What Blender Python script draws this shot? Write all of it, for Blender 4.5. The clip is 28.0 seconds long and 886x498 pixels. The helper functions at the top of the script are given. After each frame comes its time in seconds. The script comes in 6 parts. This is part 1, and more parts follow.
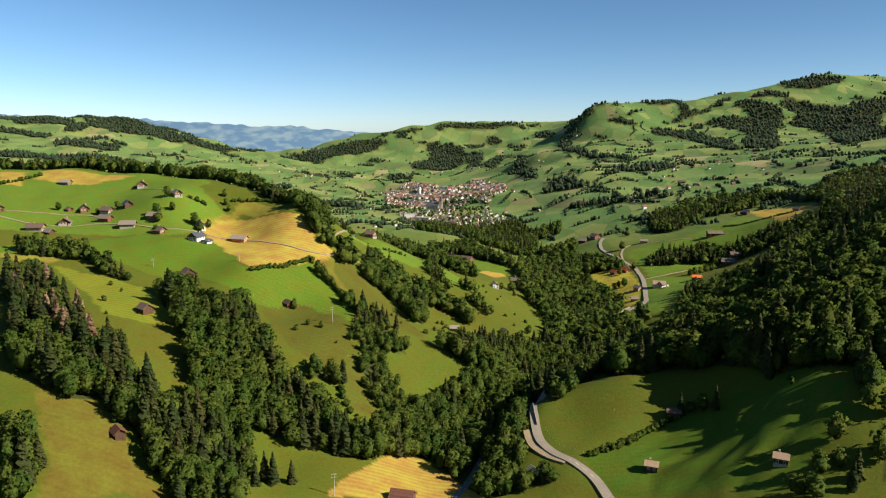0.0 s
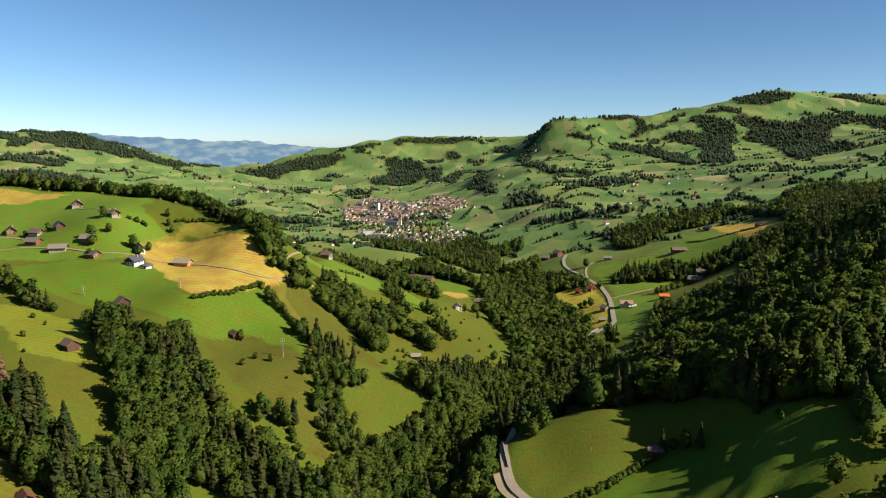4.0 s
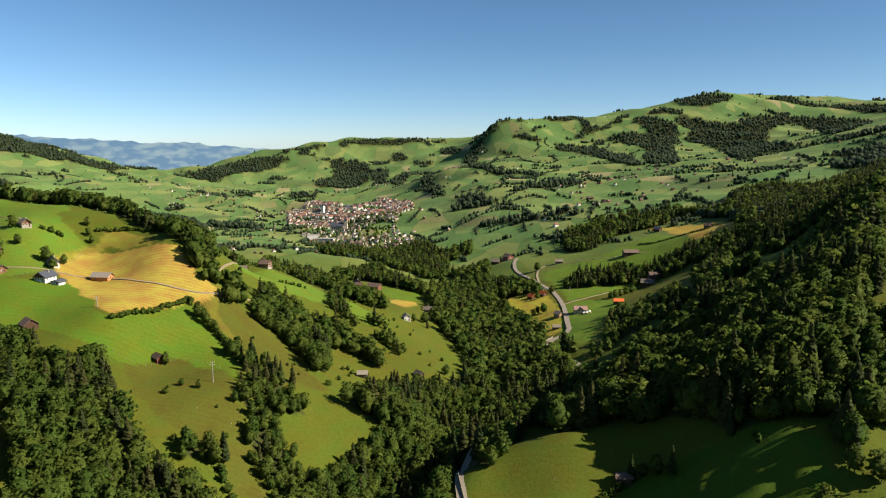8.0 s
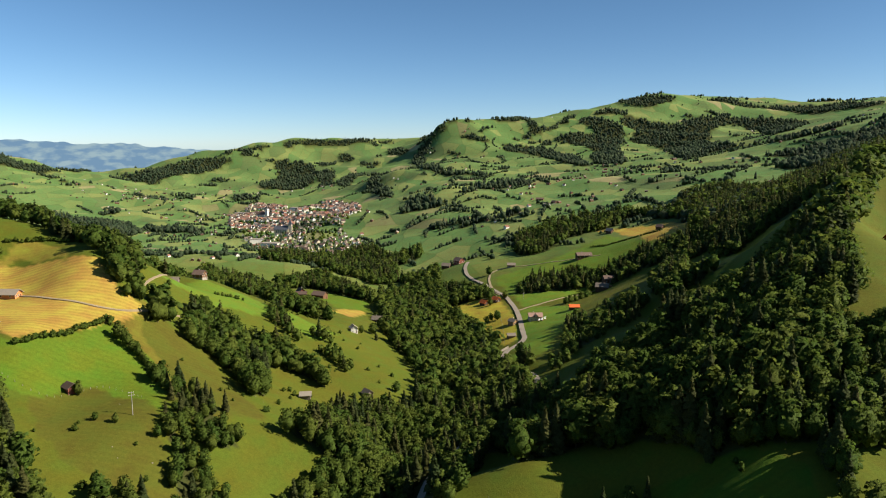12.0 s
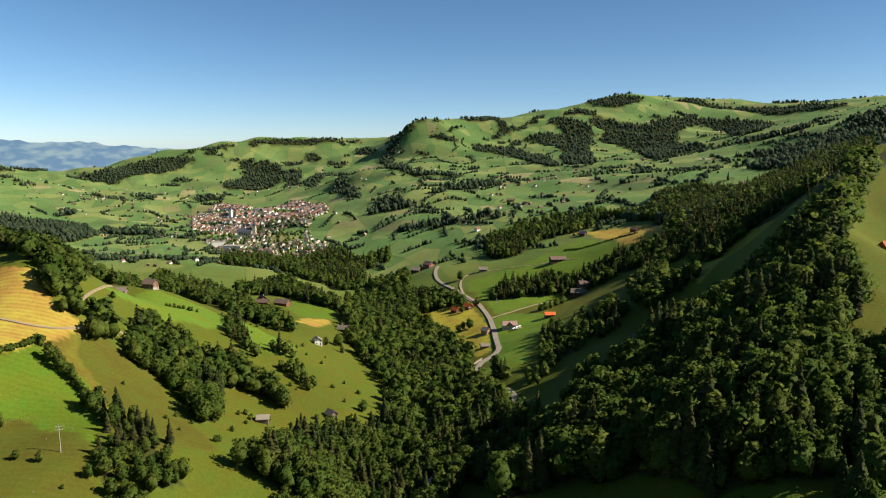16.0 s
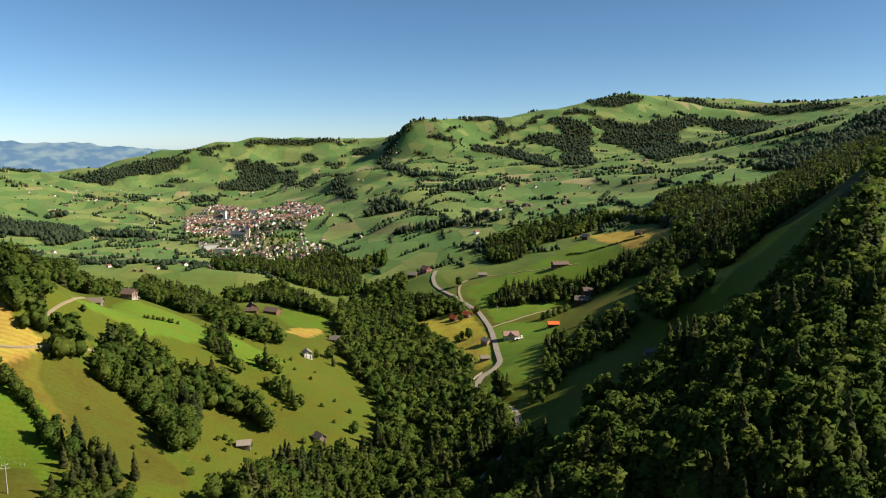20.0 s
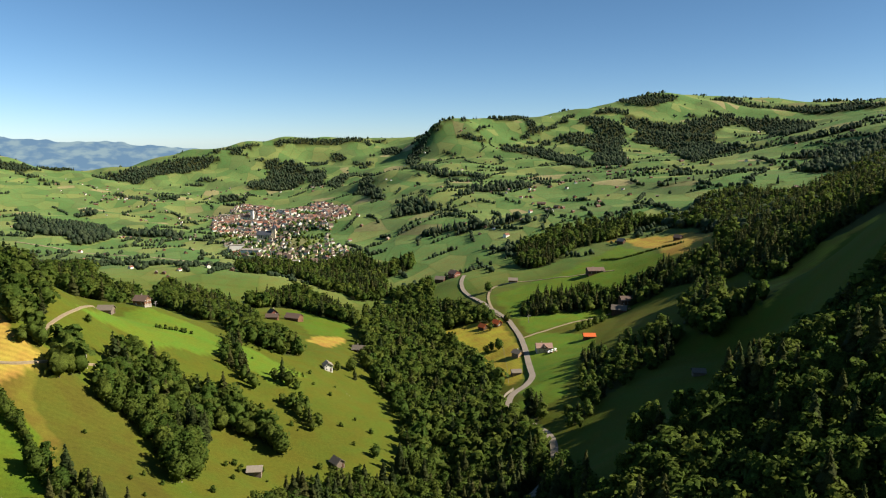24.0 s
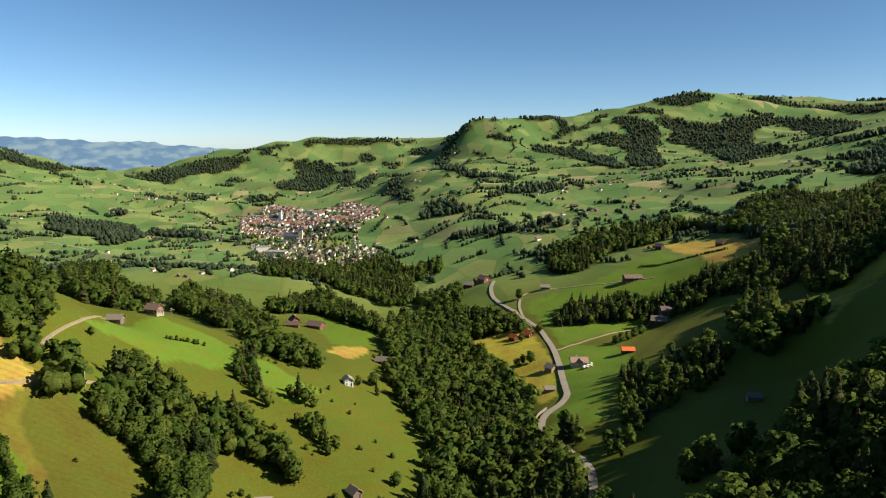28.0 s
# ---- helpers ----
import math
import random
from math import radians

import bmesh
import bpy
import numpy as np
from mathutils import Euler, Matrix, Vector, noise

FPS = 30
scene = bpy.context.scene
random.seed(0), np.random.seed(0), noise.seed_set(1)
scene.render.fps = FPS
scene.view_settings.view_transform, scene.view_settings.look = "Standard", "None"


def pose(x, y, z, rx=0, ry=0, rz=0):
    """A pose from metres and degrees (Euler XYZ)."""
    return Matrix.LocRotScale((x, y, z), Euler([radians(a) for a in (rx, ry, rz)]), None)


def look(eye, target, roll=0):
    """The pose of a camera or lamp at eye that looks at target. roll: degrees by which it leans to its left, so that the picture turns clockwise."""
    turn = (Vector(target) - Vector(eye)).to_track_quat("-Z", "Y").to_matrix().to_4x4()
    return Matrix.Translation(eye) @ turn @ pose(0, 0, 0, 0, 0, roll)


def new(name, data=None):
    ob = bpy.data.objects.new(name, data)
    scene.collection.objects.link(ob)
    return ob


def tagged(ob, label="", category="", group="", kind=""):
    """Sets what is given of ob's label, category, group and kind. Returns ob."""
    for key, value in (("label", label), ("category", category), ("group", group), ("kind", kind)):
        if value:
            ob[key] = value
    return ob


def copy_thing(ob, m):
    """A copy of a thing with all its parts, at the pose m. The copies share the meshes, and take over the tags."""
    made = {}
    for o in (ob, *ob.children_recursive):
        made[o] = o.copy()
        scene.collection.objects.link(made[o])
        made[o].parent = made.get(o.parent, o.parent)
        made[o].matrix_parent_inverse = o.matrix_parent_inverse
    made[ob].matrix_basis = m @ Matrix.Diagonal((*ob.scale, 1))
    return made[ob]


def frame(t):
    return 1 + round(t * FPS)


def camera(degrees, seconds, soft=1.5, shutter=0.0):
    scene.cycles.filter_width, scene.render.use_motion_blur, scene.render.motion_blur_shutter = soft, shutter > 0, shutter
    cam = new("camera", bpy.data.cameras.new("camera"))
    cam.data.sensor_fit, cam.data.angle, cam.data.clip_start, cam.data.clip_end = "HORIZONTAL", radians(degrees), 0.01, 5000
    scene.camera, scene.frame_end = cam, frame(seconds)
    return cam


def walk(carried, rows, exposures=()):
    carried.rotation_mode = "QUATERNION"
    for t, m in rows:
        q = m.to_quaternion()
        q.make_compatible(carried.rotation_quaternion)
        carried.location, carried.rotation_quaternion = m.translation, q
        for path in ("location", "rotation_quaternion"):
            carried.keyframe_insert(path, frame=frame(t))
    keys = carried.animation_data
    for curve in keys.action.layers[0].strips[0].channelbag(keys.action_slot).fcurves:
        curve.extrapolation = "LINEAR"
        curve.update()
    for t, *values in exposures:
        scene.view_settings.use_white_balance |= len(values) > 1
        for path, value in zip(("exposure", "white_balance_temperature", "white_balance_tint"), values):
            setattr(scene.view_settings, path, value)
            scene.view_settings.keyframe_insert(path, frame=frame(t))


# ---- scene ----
EYE = 300.0
cam = camera(63.90, 28.0, 1.1)
# seconds, place in metres from the first eye, yaw, pitch and roll in degrees
ROWS = [
    (0.0, 0.07, 0.06, 0.02, -0.000, -9.733, -0.016),
    (0.5, -0.04, 5.02, -0.04, -0.356, -9.663, -0.161),
    (1.0, -0.12, 10.09, -0.09, -0.793, -9.696, -0.021),
    (1.5, -0.20, 15.33, -0.14, -1.151, -9.623, -0.152),
    (2.0, -0.28, 20.57, -0.06, -1.571, -9.598, -0.034),
    (2.5, -0.37, 25.61, 0.27, -1.936, -9.325, -0.019),
    (3.0, -0.44, 30.57, 0.51, -2.334, -9.031, -0.009),
    (3.5, -0.42, 35.57, 0.32, -2.814, -8.654, 0.004),
    (5.5, 0.37, 56.13, 0.35, -4.754, -8.498, -0.053),
    (7.0, 1.54, 71.59, 0.34, -6.424, -8.474, -0.113),
    (8.0, 2.57, 81.88, 0.34, -7.574, -8.466, -0.097),
    (9.0, 3.78, 92.10, 0.36, -8.683, -8.477, -0.054),
    (10.0, 5.15, 102.41, 0.42, -9.679, -8.443, -0.148),
    (11.0, 6.61, 112.88, 0.49, -10.725, -8.442, -0.141),
    (12.0, 7.95, 123.46, 0.43, -11.773, -8.430, -0.159),
    (12.5, 8.81, 128.64, 0.57, -12.234, -8.438, -0.085),
    (14.5, 12.61, 148.92, 1.07, -13.873, -8.440, -0.076),
    (15.0, 13.56, 154.00, 1.09, -14.148, -8.473, -0.023),
    (15.5, 14.57, 159.10, 1.05, -14.265, -8.467, -0.040),
    (16.0, 15.69, 164.20, 0.98, -14.309, -8.462, 0.037),
    (17.0, 18.19, 174.35, 0.85, -14.367, -8.420, 0.031),
    (18.0, 20.93, 184.21, 0.85, -14.407, -8.454, 0.077),
    (19.0, 23.72, 193.96, 0.94, -14.441, -8.451, 0.091),
    (20.0, 26.41, 203.80, 1.10, -14.452, -8.438, -0.007),
    (20.5, 27.64, 208.88, 1.20, -14.455, -8.448, 0.114),
    (21.0, 28.81, 214.03, 1.28, -14.253, -8.448, 0.134),
    (21.5, 29.94, 219.18, 1.33, -13.930, -8.432, 0.052),
    (23.5, 34.59, 239.44, 1.24, -12.484, -8.445, 0.089),
    (24.0, 35.67, 244.48, 1.32, -12.157, -8.466, 0.110),
    (25.0, 37.83, 254.60, 1.59, -11.522, -8.466, 0.172),
    (26.0, 40.24, 264.95, 1.75, -10.863, -8.469, 0.228),
    (27.0, 42.65, 275.06, 1.71, -10.289, -8.483, 0.164),
    (28.0, 44.82, 284.46, 1.34, -9.758, -8.453, 0.135),
]
walk(cam, [(t, pose(x, y, EYE + z, 90 + pitch, 0, yaw) @ pose(0, 0, 0, 0, 0, roll)) for t, x, y, z, yaw, pitch, roll in ROWS], ((0.0, 0.9, 6400, 10), (28.0, 0.9, 6400, 10)))

# ---- light ----
SUN_EL, SUN_AZ = 35.5, 104.0  # degrees above the horizon; clockwise from straight ahead (+y)
sun_way = Vector((math.sin(radians(SUN_AZ)) * math.cos(radians(SUN_EL)), math.cos(radians(SUN_AZ)) * math.cos(radians(SUN_EL)), math.sin(radians(SUN_EL))))
world = bpy.data.worlds.new("sky")
scene.world = world
world.use_nodes = True
wn = world.node_tree
sky = wn.nodes.new("ShaderNodeTexSky")
sky.sky_type, sky.sun_disc = "NISHITA", False
sky.sun_elevation, sky.sun_rotation = radians(SUN_EL), radians(SUN_AZ)
sky.altitude, sky.air_density, sky.dust_density, sky.ozone_density = 1200, 0.62, 0.35, 2.5
wn.nodes["Background"].inputs["Strength"].default_value = 0.066
deep = wn.nodes.new("ShaderNodeHueSaturation")
deep.inputs["Saturation"].default_value, deep.inputs["Hue"].default_value = 1.1, 0.491
wn.links.new(sky.outputs[0], deep.inputs["Color"])
way, side, clear = wn.nodes.new("ShaderNodeTexCoord"), wn.nodes.new("ShaderNodeSeparateXYZ"), wn.nodes.new("ShaderNodeMapRange")
wn.links.new(way.outputs["Generated"], side.inputs[0])
wn.links.new(side.outputs["X"], clear.inputs["Value"])
clear.inputs["From Min"].default_value, clear.inputs["From Max"].default_value = -0.6, 0.6
clear.inputs["To Min"].default_value, clear.inputs["To Max"].default_value = 1.20, 0.86
wn.links.new(clear.outputs[0], deep.inputs["Value"])
wn.links.new(deep.outputs[0], wn.nodes["Background"].inputs["Color"])
sun = new("sun", bpy.data.lights.new("sun", "SUN"))
sun.data.energy, sun.data.angle, sun.data.color = 5.0, radians(0.6), (1.0, 0.92, 0.77)
sun.matrix_world = look(sun_way * 900, (0, 0, 0))


# ---- materials ----
def material(name, colour, rough=0.8, vary=0.15, scale=0.5, bump=0.0, metal=0.0, spread_by_object=0.0):
    """A matt surface whose colour wanders at two scales, with a fine relief."""
    m = bpy.data.materials.new(name)
    m.use_nodes = True
    t, b = m.node_tree, m.node_tree.nodes["Principled BSDF"]
    b.inputs["Roughness"].default_value, b.inputs["Metallic"].default_value = rough, metal
    b.inputs["Specular IOR Level"].default_value = 0.25
    co = t.nodes.new("ShaderNodeTexCoord")
    broad, fine = t.nodes.new("ShaderNodeTexNoise"), t.nodes.new("ShaderNodeTexNoise")
    broad.inputs["Scale"].default_value, fine.inputs["Scale"].default_value = scale, scale * 9
    add = t.nodes.new("ShaderNodeMath")
    add.operation = "ADD"
    for n in (broad, fine):
        t.links.new(co.outputs["Object"], n.inputs["Vector"])
    t.links.new(broad.outputs["Fac"], add.inputs[0])
    t.links.new(fine.outputs["Fac"], add.inputs[1])
    span = t.nodes.new("ShaderNodeMapRange")
    span.inputs["From Min"].default_value, span.inputs["From Max"].default_value = 0.6, 1.4
    span.inputs["To Min"].default_value, span.inputs["To Max"].default_value = 1 - vary, 1 + vary
    t.links.new(add.outputs[0], span.inputs["Value"])
    hue = t.nodes.new("ShaderNodeHueSaturation")
    hue.inputs["Color"].default_value = (*colour, 1)
    value = span.outputs[0]
    if spread_by_object:
        info, wide, times = t.nodes.new("ShaderNodeObjectInfo"), t.nodes.new("ShaderNodeMapRange"), t.nodes.new("ShaderNodeMath")
        times.operation = "MULTIPLY"
        wide.inputs["To Min"].default_value, wide.inputs["To Max"].default_value = 1 - spread_by_object, 1 + spread_by_object
        t.links.new(info.outputs["Random"], wide.inputs["Value"])
        t.links.new(wide.outputs[0], times.inputs[0])
        t.links.new(value, times.inputs[1])
        value = times.outputs[0]
    t.links.new(value, hue.inputs["Value"])
    t.links.new(hue.outputs[0], b.inputs["Base Color"])
    if bump:
        bp = t.nodes.new("ShaderNodeBump")
        bp.inputs["Strength"].default_value, bp.inputs["Distance"].default_value = 0.6, bump
        t.links.new(add.outputs[0], bp.inputs["Height"])
        t.links.new(bp.outputs[0], b.inputs["Normal"])
    return m


def leaf_material(name, colour, warm):
    """Leaves: each clump and each tree has its own tone; some light passes through."""
    m = bpy.data.materials.new(name)
    m.use_nodes = True
    t = m.node_tree
    b = t.nodes["Principled BSDF"]
    geo, tone = t.nodes.new("ShaderNodeNewGeometry"), t.nodes.new("ShaderNodeAttribute")
    tone.attribute_name = "tone"
    info = t.nodes.new("ShaderNodeObjectInfo")
    pick = t.nodes.new("ShaderNodeMath")
    pick.operation = "ADD"
    t.links.new(tone.outputs["Fac"], pick.inputs[0])
    t.links.new(info.outputs["Random"], pick.inputs[1])
    wrap = t.nodes.new("ShaderNodeMath")
    wrap.operation = "FRACT"
    t.links.new(pick.outputs[0], wrap.inputs[0])
    mix = t.nodes.new("ShaderNodeMix")
    mix.data_type = "RGBA"
    mix.inputs[6].default_value, mix.inputs[7].default_value = (*colour, 1), (*warm, 1)
    t.links.new(wrap.outputs[0], mix.inputs[0])
    span = t.nodes.new("ShaderNodeMapRange")
    span.inputs["To Min"].default_value, span.inputs["To Max"].default_value = 0.82, 1.18
    t.links.new(geo.outputs["Random Per Island"], span.inputs["Value"])
    hue = t.nodes.new("ShaderNodeHueSaturation")
    t.links.new(mix.outputs[2], hue.inputs["Color"])
    # twigs and leaves within a clump
    leaves, deep, times, relief = t.nodes.new("ShaderNodeTexNoise"), t.nodes.new("ShaderNodeMapRange"), t.nodes.new("ShaderNodeMath"), t.nodes.new("ShaderNodeBump")
    leaves.inputs["Scale"].default_value, leaves.inputs["Detail"].default_value, leaves.inputs["Roughness"].default_value = 1.5, 3, 0.65
    t.links.new(geo.outputs["Position"], leaves.inputs["Vector"])
    deep.inputs["From Min"].default_value, deep.inputs["From Max"].default_value = 0.36, 0.64
    deep.inputs["To Min"].default_value, deep.inputs["To Max"].default_value = 0.65, 1.35
    t.links.new(leaves.outputs["Fac"], deep.inputs["Value"])
    times.operation = "MULTIPLY"
    t.links.new(span.outputs[0], times.inputs[0])
    t.links.new(deep.outputs[0], times.inputs[1])
    t.links.new(times.outputs[0], hue.inputs["Value"])
    relief.inputs["Strength"].default_value, relief.inputs["Distance"].default_value = 0.5, 0.7
    t.links.new(leaves.outputs["Fac"], relief.inputs["Height"])
    t.links.new(relief.outputs[0], b.inputs["Normal"])
    t.links.new(hue.outputs[0], b.inputs["Base Color"])
    b.inputs["Roughness"].default_value = 0.65
    b.inputs["Specular IOR Level"].default_value = 0.06
    through_leaf, both = t.nodes.new("ShaderNodeBsdfTranslucent"), t.nodes.new("ShaderNodeMixShader")
    both.inputs[0].default_value = 0.5
    t.links.new(hue.outputs[0], through_leaf.inputs["Color"])
    t.links.new(b.outputs[0], both.inputs[1])
    t.links.new(through_leaf.outputs[0], both.inputs[2])
    t.links.new(both.outputs[0], t.nodes["Material Output"].inputs["Surface"])
    return m


def ground_material():
    """Meadow: the colour of each field, broken by grass tufts, worn spots and mowing lines."""
    m = bpy.data.materials.new("meadow")
    m.use_nodes = True
    t, b = m.node_tree, m.node_tree.nodes["Principled BSDF"]
    b.inputs["Roughness"].default_value, b.inputs["Specular IOR Level"].default_value = 0.9, 0.1
    at, mown = t.nodes.new("ShaderNodeAttribute"), t.nodes.new("ShaderNodeAttribute")
    at.attribute_name, mown.attribute_name = "field", "mown"
    co = t.nodes.new("ShaderNodeTexCoord")
    total = None
    for scale, detail, amount in ((0.011, 3, 0.30), (0.07, 4, 0.34), (0.5, 3, 0.46), (1.6, 3, 0.50)):
        n = t.nodes.new("ShaderNodeTexNoise")
        n.inputs["Scale"].default_value, n.inputs["Detail"].default_value = scale, detail
        t.links.new(co.outputs["Object"], n.inputs["Vector"])
        s = t.nodes.new("ShaderNodeMath")
        s.operation, s.inputs[1].default_value = "MULTIPLY_ADD", amount
        t.links.new(n.outputs["Fac"], s.inputs[0])
        if total:
            t.links.new(total, s.inputs[2])
        else:
            s.inputs[2].default_value = 1 - 0.80
        total = s.outputs[0]
        if scale == 0.07:
            patch = n
    wave = t.nodes.new("ShaderNodeTexWave")
    wave.inputs["Scale"].default_value, wave.inputs["Distortion"].default_value, wave.inputs["Detail Scale"].default_value = 0.07, 1.2, 0.02
    wave.bands_direction = "Y"
    t.links.new(co.outputs["Object"], wave.inputs["Vector"])
    lines = t.nodes.new("ShaderNodeMath")
    lines.operation = "MULTIPLY"
    t.links.new(wave.outputs["Fac"], lines.inputs[0])
    t.links.new(mown.outputs["Fac"], lines.inputs[1])
    s = t.nodes.new("ShaderNodeMath")
    s.operation, s.inputs[1].default_value = "MULTIPLY_ADD", 0.22
    t.links.new(lines.outputs[0], s.inputs[0])
    t.links.new(total, s.inputs[2])
    hue = t.nodes.new("ShaderNodeHueSaturation")
    shift = t.nodes.new("ShaderNodeMapRange")
    shift.inputs["From Min"].default_value, shift.inputs["From Max"].default_value = 0.35, 0.65
    shift.inputs["To Min"].default_value, shift.inputs["To Max"].default_value = 0.475, 0.515
    t.links.new(patch.outputs["Fac"], shift.inputs["Value"])
    t.links.new(shift.outputs[0], hue.inputs["Hue"])
    t.links.new(s.outputs[0], hue.inputs["Value"])
    # far off, each parcel has its own crop, hazed, with a darker border
    parcel = t.nodes.new("ShaderNodeAttribute")
    parcel.attribute_name = "parcel"
    wander, bent, turn = t.nodes.new("ShaderNodeTexNoise"), t.nodes.new("ShaderNodeMix"), t.nodes.new("ShaderNodeMapping")
    wander.inputs["Scale"].default_value, wander.inputs["Detail"].default_value = 0.014, 3
    bent.data_type, bent.blend_type = "RGBA", "LINEAR_LIGHT"
    bent.inputs[0].default_value = 45.0
    t.links.new(co.outputs["Object"], wander.inputs["Vector"])
    t.links.new(co.outputs["Object"], bent.inputs[6])
    t.links.new(wander.outputs["Color"], bent.inputs[7])
    turn.inputs["Rotation"].default_value, turn.inputs["Scale"].default_value = (0, 0, 0.35), (0.017, 0.0085, 0.0)
    t.links.new(bent.outputs[2], turn.inputs["Vector"])
    cell, border, crop = t.nodes.new("ShaderNodeTexVoronoi"), t.nodes.new("ShaderNodeTexVoronoi"), t.nodes.new("ShaderNodeValToRGB")
    border.feature = "DISTANCE_TO_EDGE"
    for n in (cell, border):
        n.voronoi_dimensions = "2D"
        n.inputs["Scale"].default_value = 1.0
        t.links.new(turn.outputs[0], n.inputs["Vector"])
    pick = t.nodes.new("ShaderNodeSeparateColor")
    t.links.new(cell.outputs["Color"], pick.inputs[0])
    t.links.new(pick.outputs[0], crop.inputs["Fac"])
    crop.color_ramp.interpolation = "CONSTANT"
    # crop colours with blue mixed in, standing for the haze of distance
    hazed_tones = ((0.0, (0.120, 0.186, 0.052)), (0.22, (0.092, 0.162, 0.044)), (0.44, (0.146, 0.202, 0.056)), (0.62, (0.104, 0.150, 0.046)), (0.76, (0.172, 0.206, 0.060)), (0.93, (0.26, 0.235, 0.10)), (0.965, (0.185, 0.185, 0.068)))
    while len(crop.color_ramp.elements) < len(hazed_tones):
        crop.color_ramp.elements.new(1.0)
    for el, (at_, tone_) in zip(crop.color_ramp.elements, hazed_tones):
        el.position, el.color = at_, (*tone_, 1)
    rim = t.nodes.new("ShaderNodeMapRange")
    rim.inputs["From Max"].default_value, rim.inputs["To Min"].default_value, rim.inputs["To Max"].default_value = 0.05, 0.3, 0.0
    t.links.new(border.outputs["Distance"], rim.inputs["Value"])
    edged, land = t.nodes.new("ShaderNodeMix"), t.nodes.new("ShaderNodeMix")
    edged.data_type = land.data_type = "RGBA"
    edged.inputs[7].default_value = (0.04, 0.065, 0.012, 1)
    t.links.new(rim.outputs[0], edged.inputs[0])
    t.links.new(crop.outputs[0], edged.inputs[6])
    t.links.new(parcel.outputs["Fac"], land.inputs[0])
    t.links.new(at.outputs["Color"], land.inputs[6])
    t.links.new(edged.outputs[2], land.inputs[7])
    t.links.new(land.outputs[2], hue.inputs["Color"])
    t.links.new(hue.outputs[0], b.inputs["Base Color"])
    bp = t.nodes.new("ShaderNodeBump")
    bp.inputs["Strength"].default_value, bp.inputs["Distance"].default_value = 0.7, 0.5
    t.links.new(total, bp.inputs["Height"])
    t.links.new(bp.outputs[0], b.inputs["Normal"])
    return m


M_GROUND = ground_material()
M_LEAF = leaf_material("broad_leaves", (0.064, 0.108, 0.018), (0.115, 0.142, 0.024))
M_NEEDLE = leaf_material("needles", (0.044, 0.066, 0.020), (0.088, 0.088, 0.026))
M_DRY = leaf_material("dry_needles", (0.24, 0.15, 0.085), (0.32, 0.22, 0.14))
# bluer copies of the leaf and needle colours: distance haze put into them
M_HAZED_LEAF = leaf_material("hazed_leaves", (0.052, 0.082, 0.042), (0.078, 0.100, 0.050))
M_HAZED_NEEDLE = leaf_material("hazed_needles", (0.042, 0.064, 0.042), (0.060, 0.078, 0.048))
M_BUSH = leaf_material("bush_leaves", (0.060, 0.100, 0.016), (0.100, 0.128, 0.020))
M_BARK = material("bark", (0.10, 0.075, 0.055), 0.9, 0.3, 1.5)
M_ASPHALT = material("asphalt", (0.23, 0.19, 0.145), 0.85, 0.15, 0.08)
M_TRACK = material("gravel", (0.26, 0.20, 0.12), 0.9, 0.2, 0.12)
M_PAINT = material("road_paint", (0.55, 0.52, 0.46), 0.6, 0.08, 0.5)


